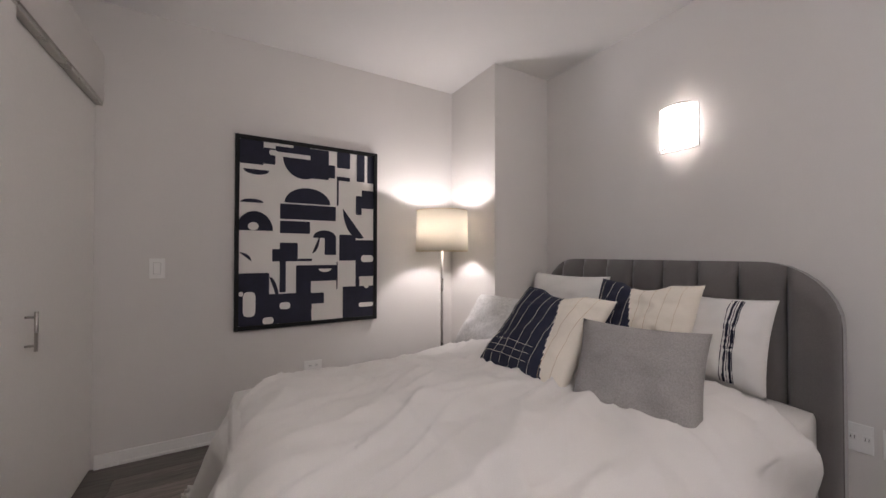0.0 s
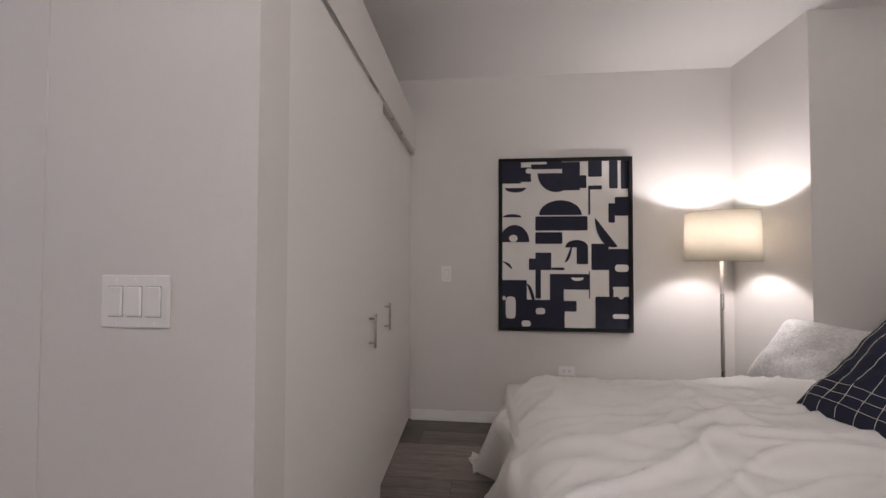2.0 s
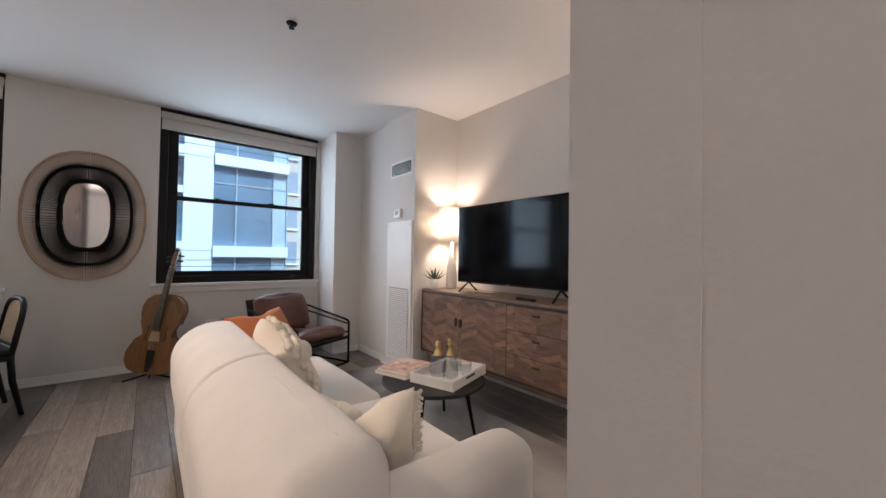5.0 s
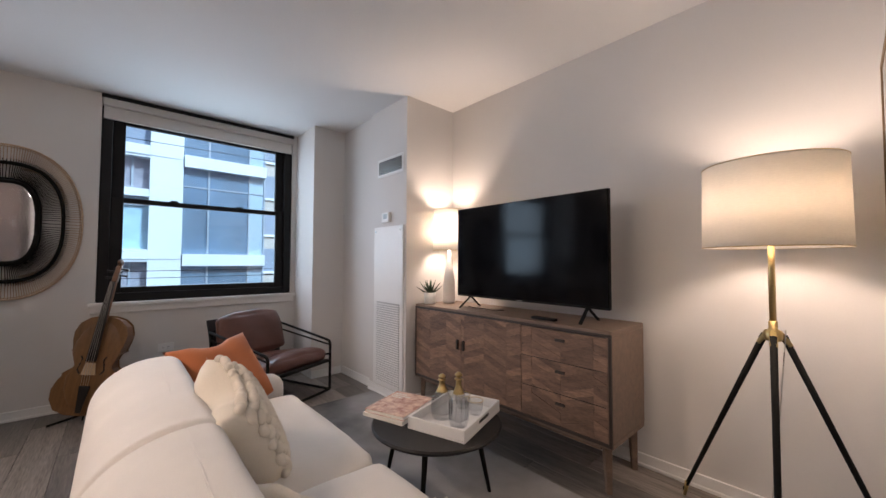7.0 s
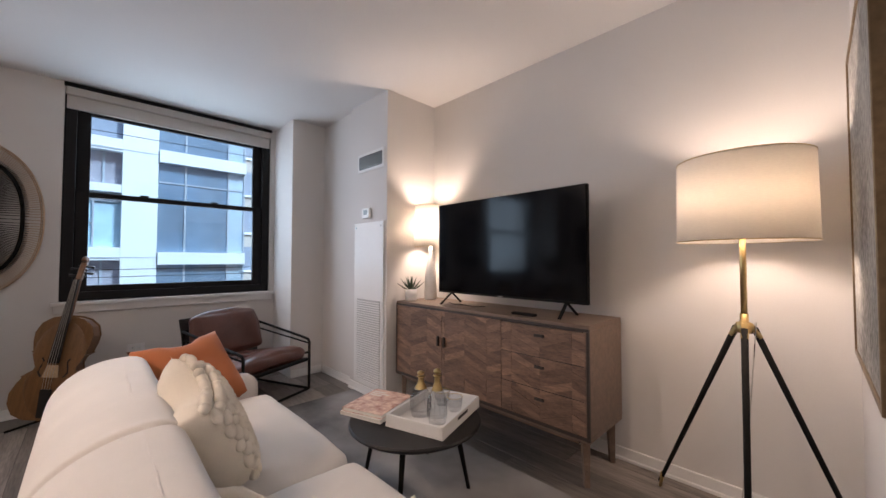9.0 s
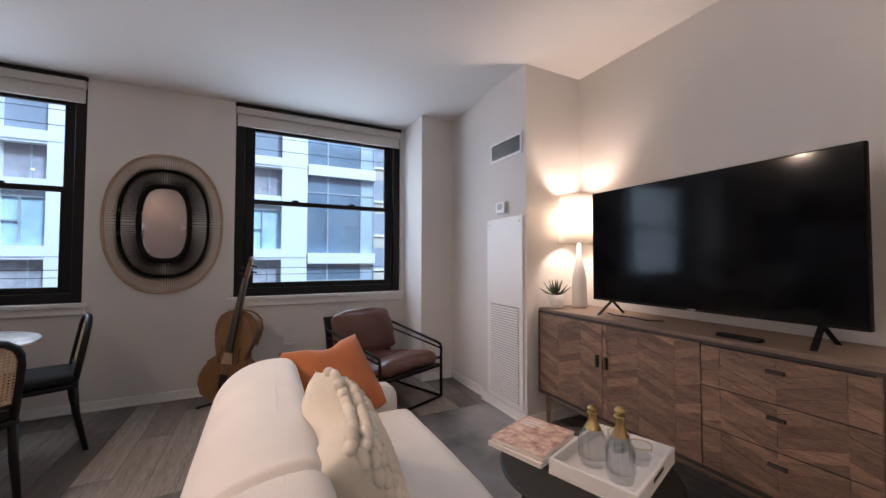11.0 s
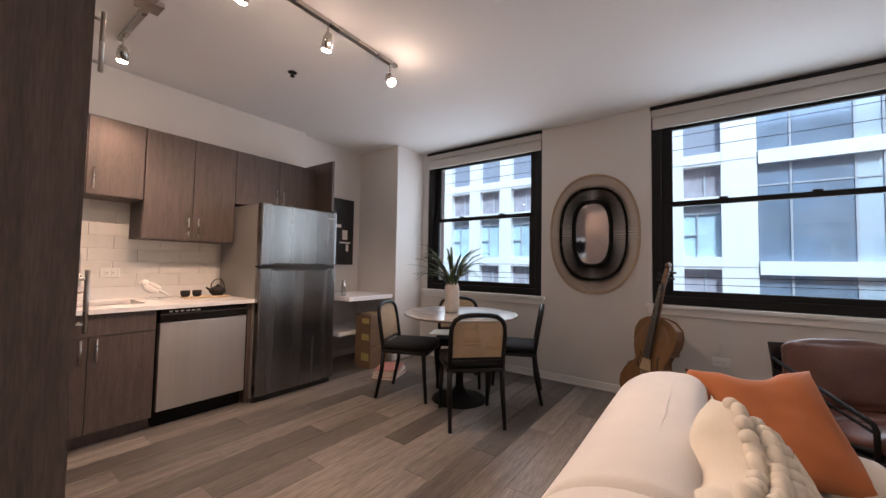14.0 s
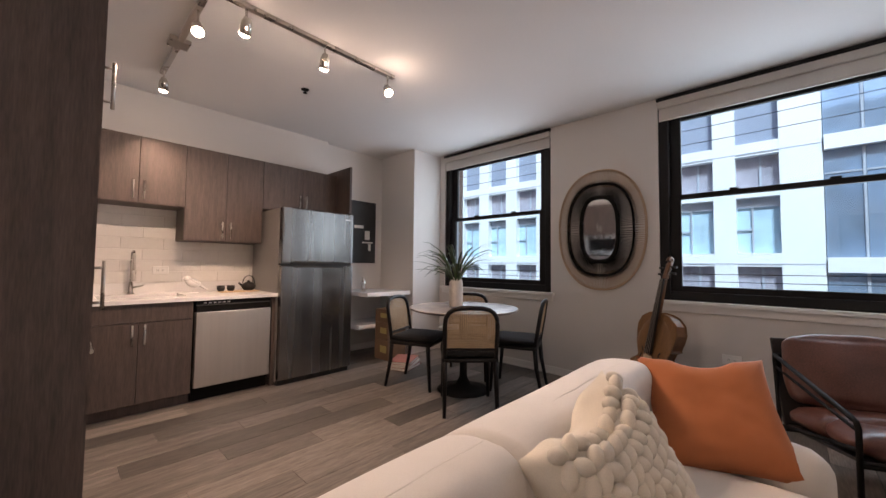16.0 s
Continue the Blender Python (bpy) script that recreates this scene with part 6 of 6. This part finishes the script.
for z in (-0.121, 0.121):
    part("band", tube([(x * 1.01, y * 1.01, z) for x, y in pts], 0.004, 6), CHROME, sc)
part("back_plate", box(-0.1, 0.1, -0.0, 0.006, -0.125, 0.125, 0.002, 1), CHROME, sc)


# Closet sliding doors
track_ob = solid("closet_track", box(-0.47, -0.425, 0.962, YB - 0.002, 2.03, 2.05, 0.002, 1), CHROME, "grey metal sliding-door track", "track", "structure")
for y0, y1, xo, hy in ((0.965, 1.90, -0.437, 1.685), (1.86, YB - 0.004, -0.468, 2.085)):
    d = thing("closet_door", (xo, (y0 + y1) / 2, 0), "tall flat white closet door with bar handle", "door", "closet doors")
    part("panel", box(-0.013, 0.013, -(y1 - y0) / 2, (y1 - y0) / 2, 0.012, 2.03, 0.002, 1), CLOSET, d)
    bar_handle(d, (0.013, hy - (y0 + y1) / 2, 0.905), 0.15, True, (1, 0, 0))

# Canvas with ink shapes
MATTBLACK = material("matt_black_wood", (0.006, 0.006, 0.006), 0.85, vary=0.15, bump=0.03)
AW, AH = 0.91, 1.23
pic = thing("framed_picture", (0.705, YB, 1.337), "large abstract navy and white print in a black frame", "picture")
part("canvas", box(-AW / 2, AW / 2, -0.02, -0.002, -AH / 2, AH / 2), ARTWHITE, pic)
fw = 0.026
for a, b, p, q in ((-AW / 2 - fw, -AW / 2, -AH / 2 - fw, AH / 2 + fw), (AW / 2, AW / 2 + fw, -AH / 2 - fw, AH / 2 + fw), (-AW / 2, AW / 2, -AH / 2 - fw, -AH / 2), (-AW / 2, AW / 2, AH / 2, AH / 2 + fw)):
    part("frame", box(a, b, -0.04, -0.002, p, q, 0.002, 1), MATTBLACK, pic, "black wooden frame")
ink_layer = [0]


def inked(outline, mat):
    ink_layer[0] += 1
    y = -0.0202 - 0.00012 * ink_layer[0]
    part("ink_shape" if mat is ARTBLUE else "pale_shape", prism([(-AW / 2 + u * AW, -AH / 2 + v * AH) for u, v in outline], y - 0.0006, y), mat, pic)


def soft_rect(u0, u1, v0, v1, mat, r=0.012):
    u0, u1, v0, v1 = max(0, u0), min(1, u1), max(0, v0), min(1, v1)
    r = min(r, (u1 - u0) / 2.1, (v1 - v0) / 2.1)
    pts = []
    for cu, cv, a0 in ((u1 - r, v1 - r, 0), (u0 + r, v1 - r, 90), (u0 + r, v0 + r, 180), (u1 - r, v0 + r, 270)):
        for a in (0, 45, 90):
            pts.append((cu + r * math.cos(radians(a0 + a)), cv + r * math.sin(radians(a0 + a))))
    inked(pts, mat)


def ink(u0, u1, v0, v1):
    soft_rect(u0, u1, v0, v1, ARTBLUE, 0.006)


def gap(u0, u1, v0, v1):
    soft_rect(u0, u1, v0, v1, ARTWHITE, 0.025)


def sector(u, v, ru, rv, a0, a1, mat):
    inked([(min(1, max(0, u + ru * math.cos(radians(a)))), min(1, max(0, v + rv * math.sin(radians(a))))) for a in np.linspace(a0, a1, 17)], mat)


ink(0.0, 0.154, 0.871, 1.0)
ink(0.154, 0.234, 0.88, 0.969)
ink(0.484, 0.626, 0.825, 0.997)
ink(0.623, 0.676, 0.838, 0.915)
ink(0.69, 0.798, 0.905, 1.0)
ink(0.69, 0.798, 0.828, 0.852)
ink(0.69, 0.705, 0.676, 0.83)
ink(0.854, 0.921, 0.833, 1.0)
ink(0.945, 1.0, 0.83, 1.0)
ink(0.268, 0.683, 0.582, 0.668)
ink(0.268, 0.484, 0.502, 0.572)
ink(0.847, 0.897, 0.628, 0.744)
ink(0.897, 1.0, 0.669, 0.782)
ink(0.712, 0.847, 0.346, 0.503)
ink(0.847, 1.0, 0.247, 0.472)
ink(0.596, 0.686, 0.38, 0.49)
ink(0.216, 0.395, 0.344, 0.413)
ink(0.268, 0.395, 0.406, 0.449)
ink(0.268, 0.311, 0.172, 0.348)
ink(0.0, 0.198, 0.0, 0.282)
ink(0.181, 0.263, 0.0, 0.165)
ink(0.26, 0.5, 0.0, 0.164)
ink(0.383, 0.69, 0.228, 0.321)
ink(0.383, 0.493, 0.102, 0.231)
ink(0.492, 0.593, 0.097, 0.16)
ink(0.741, 1.0, 0.0, 0.188)
ink(0.69, 0.699, 0.175, 0.34)
ink(0.847, 0.881, 0.188, 0.249)
ink(0.395, 0.5, 0.344, 0.359)
ink(0.234, 0.484, 0.955, 1.0)
sector(0.436, 0.93, 0.15, 0.115, 180, 360, ARTBLUE)
sector(0.468, 0.675, 0.17, 0.09, 0, 180, ARTBLUE)
sector(0.10, 0.512, 0.12, 0.105, 0, 180, ARTBLUE)
sector(0.108, 0.843, 0.085, 0.028, 180, 360, ARTBLUE)
sector(0.081, 0.663, 0.075, 0.02, 0, 180, ARTBLUE)
sector(0.0, 0.345, 0.08, 0.05, 0, 90, ARTBLUE)
sector(0.88, 0.66, 0.14, 0.18, 180, 285, ARTBLUE)
sector(0.5, 0.50, 0.06, 0.11, 270, 360, ARTBLUE)
sector(0.596, 0.48, 0.09, 0.045, 0, 180, ARTBLUE)
sector(0.198, 0.10, 0.07, 0.16, 0, 90, ARTBLUE)
gap(0.027, 0.108, 0.049, 0.182)
gap(0.268, 0.345, 0.078, 0.116)
gap(0.154, 0.23, 0.003, 0.039)
gap(0.874, 1.0, 0.059, 0.086)
gap(0.874, 1.0, 0.231, 0.246)
gap(0.915, 0.964, 0.172, 0.235)
gap(0.892, 1.0, 0.336, 0.379)
gap(0.497, 0.69, 0.166, 0.22)
gap(0.497, 0.71, 0.0, 0.09)
gap(0.0, 0.03, 0.16, 0.185)
gap(0.20, 0.36, 0.985, 1.0)
gap(0.19, 0.25, 0.93, 0.96)
sector(0.09, 0.535, 0.035, 0.022, 0, 360, ARTWHITE)
sector(0.60, 0.30, 0.05, 0.02, 180, 360, ARTWHITE)

# ---- floor planks ----
plank_meshes = {}
PW, PL, PG = 0.182, 1.22, 0.0012


def plank(x0, x1, y0):
    key = round(x1 - x0, 3)
    if key not in plank_meshes:
        me = bpy.data.meshes.new("plank")
        b = box(PG, key - PG, PG, PW - PG, -0.008, 0.0, 0.0012, 1)
        b.to_mesh(me)
        b.free()
        me.materials.append(PLANK)
        plank_meshes[key] = me
    ob = new("plank", plank_meshes[key])
    ob.location = (x0, y0, 0.0015)
    ob.parent = floor


row = 0
y = YS
while y < YTV - 0.02:
    shift = (0.0, 0.48, 0.93, 0.27, 0.72)[row % 5]
    x = XW - shift
    while x < XE:
        a, b = max(x, XW), min(x + PL, XE if y + PW > -1.2 else -1.34)
        inside = not (a > -1.4 and y + PW < -1.2) and not (b > -1.0 and y > YB)
        if b - a > 0.05 and inside:
            plank(round(a, 3), round(b, 3), y)
        x += PL
    y += PW
    row += 1
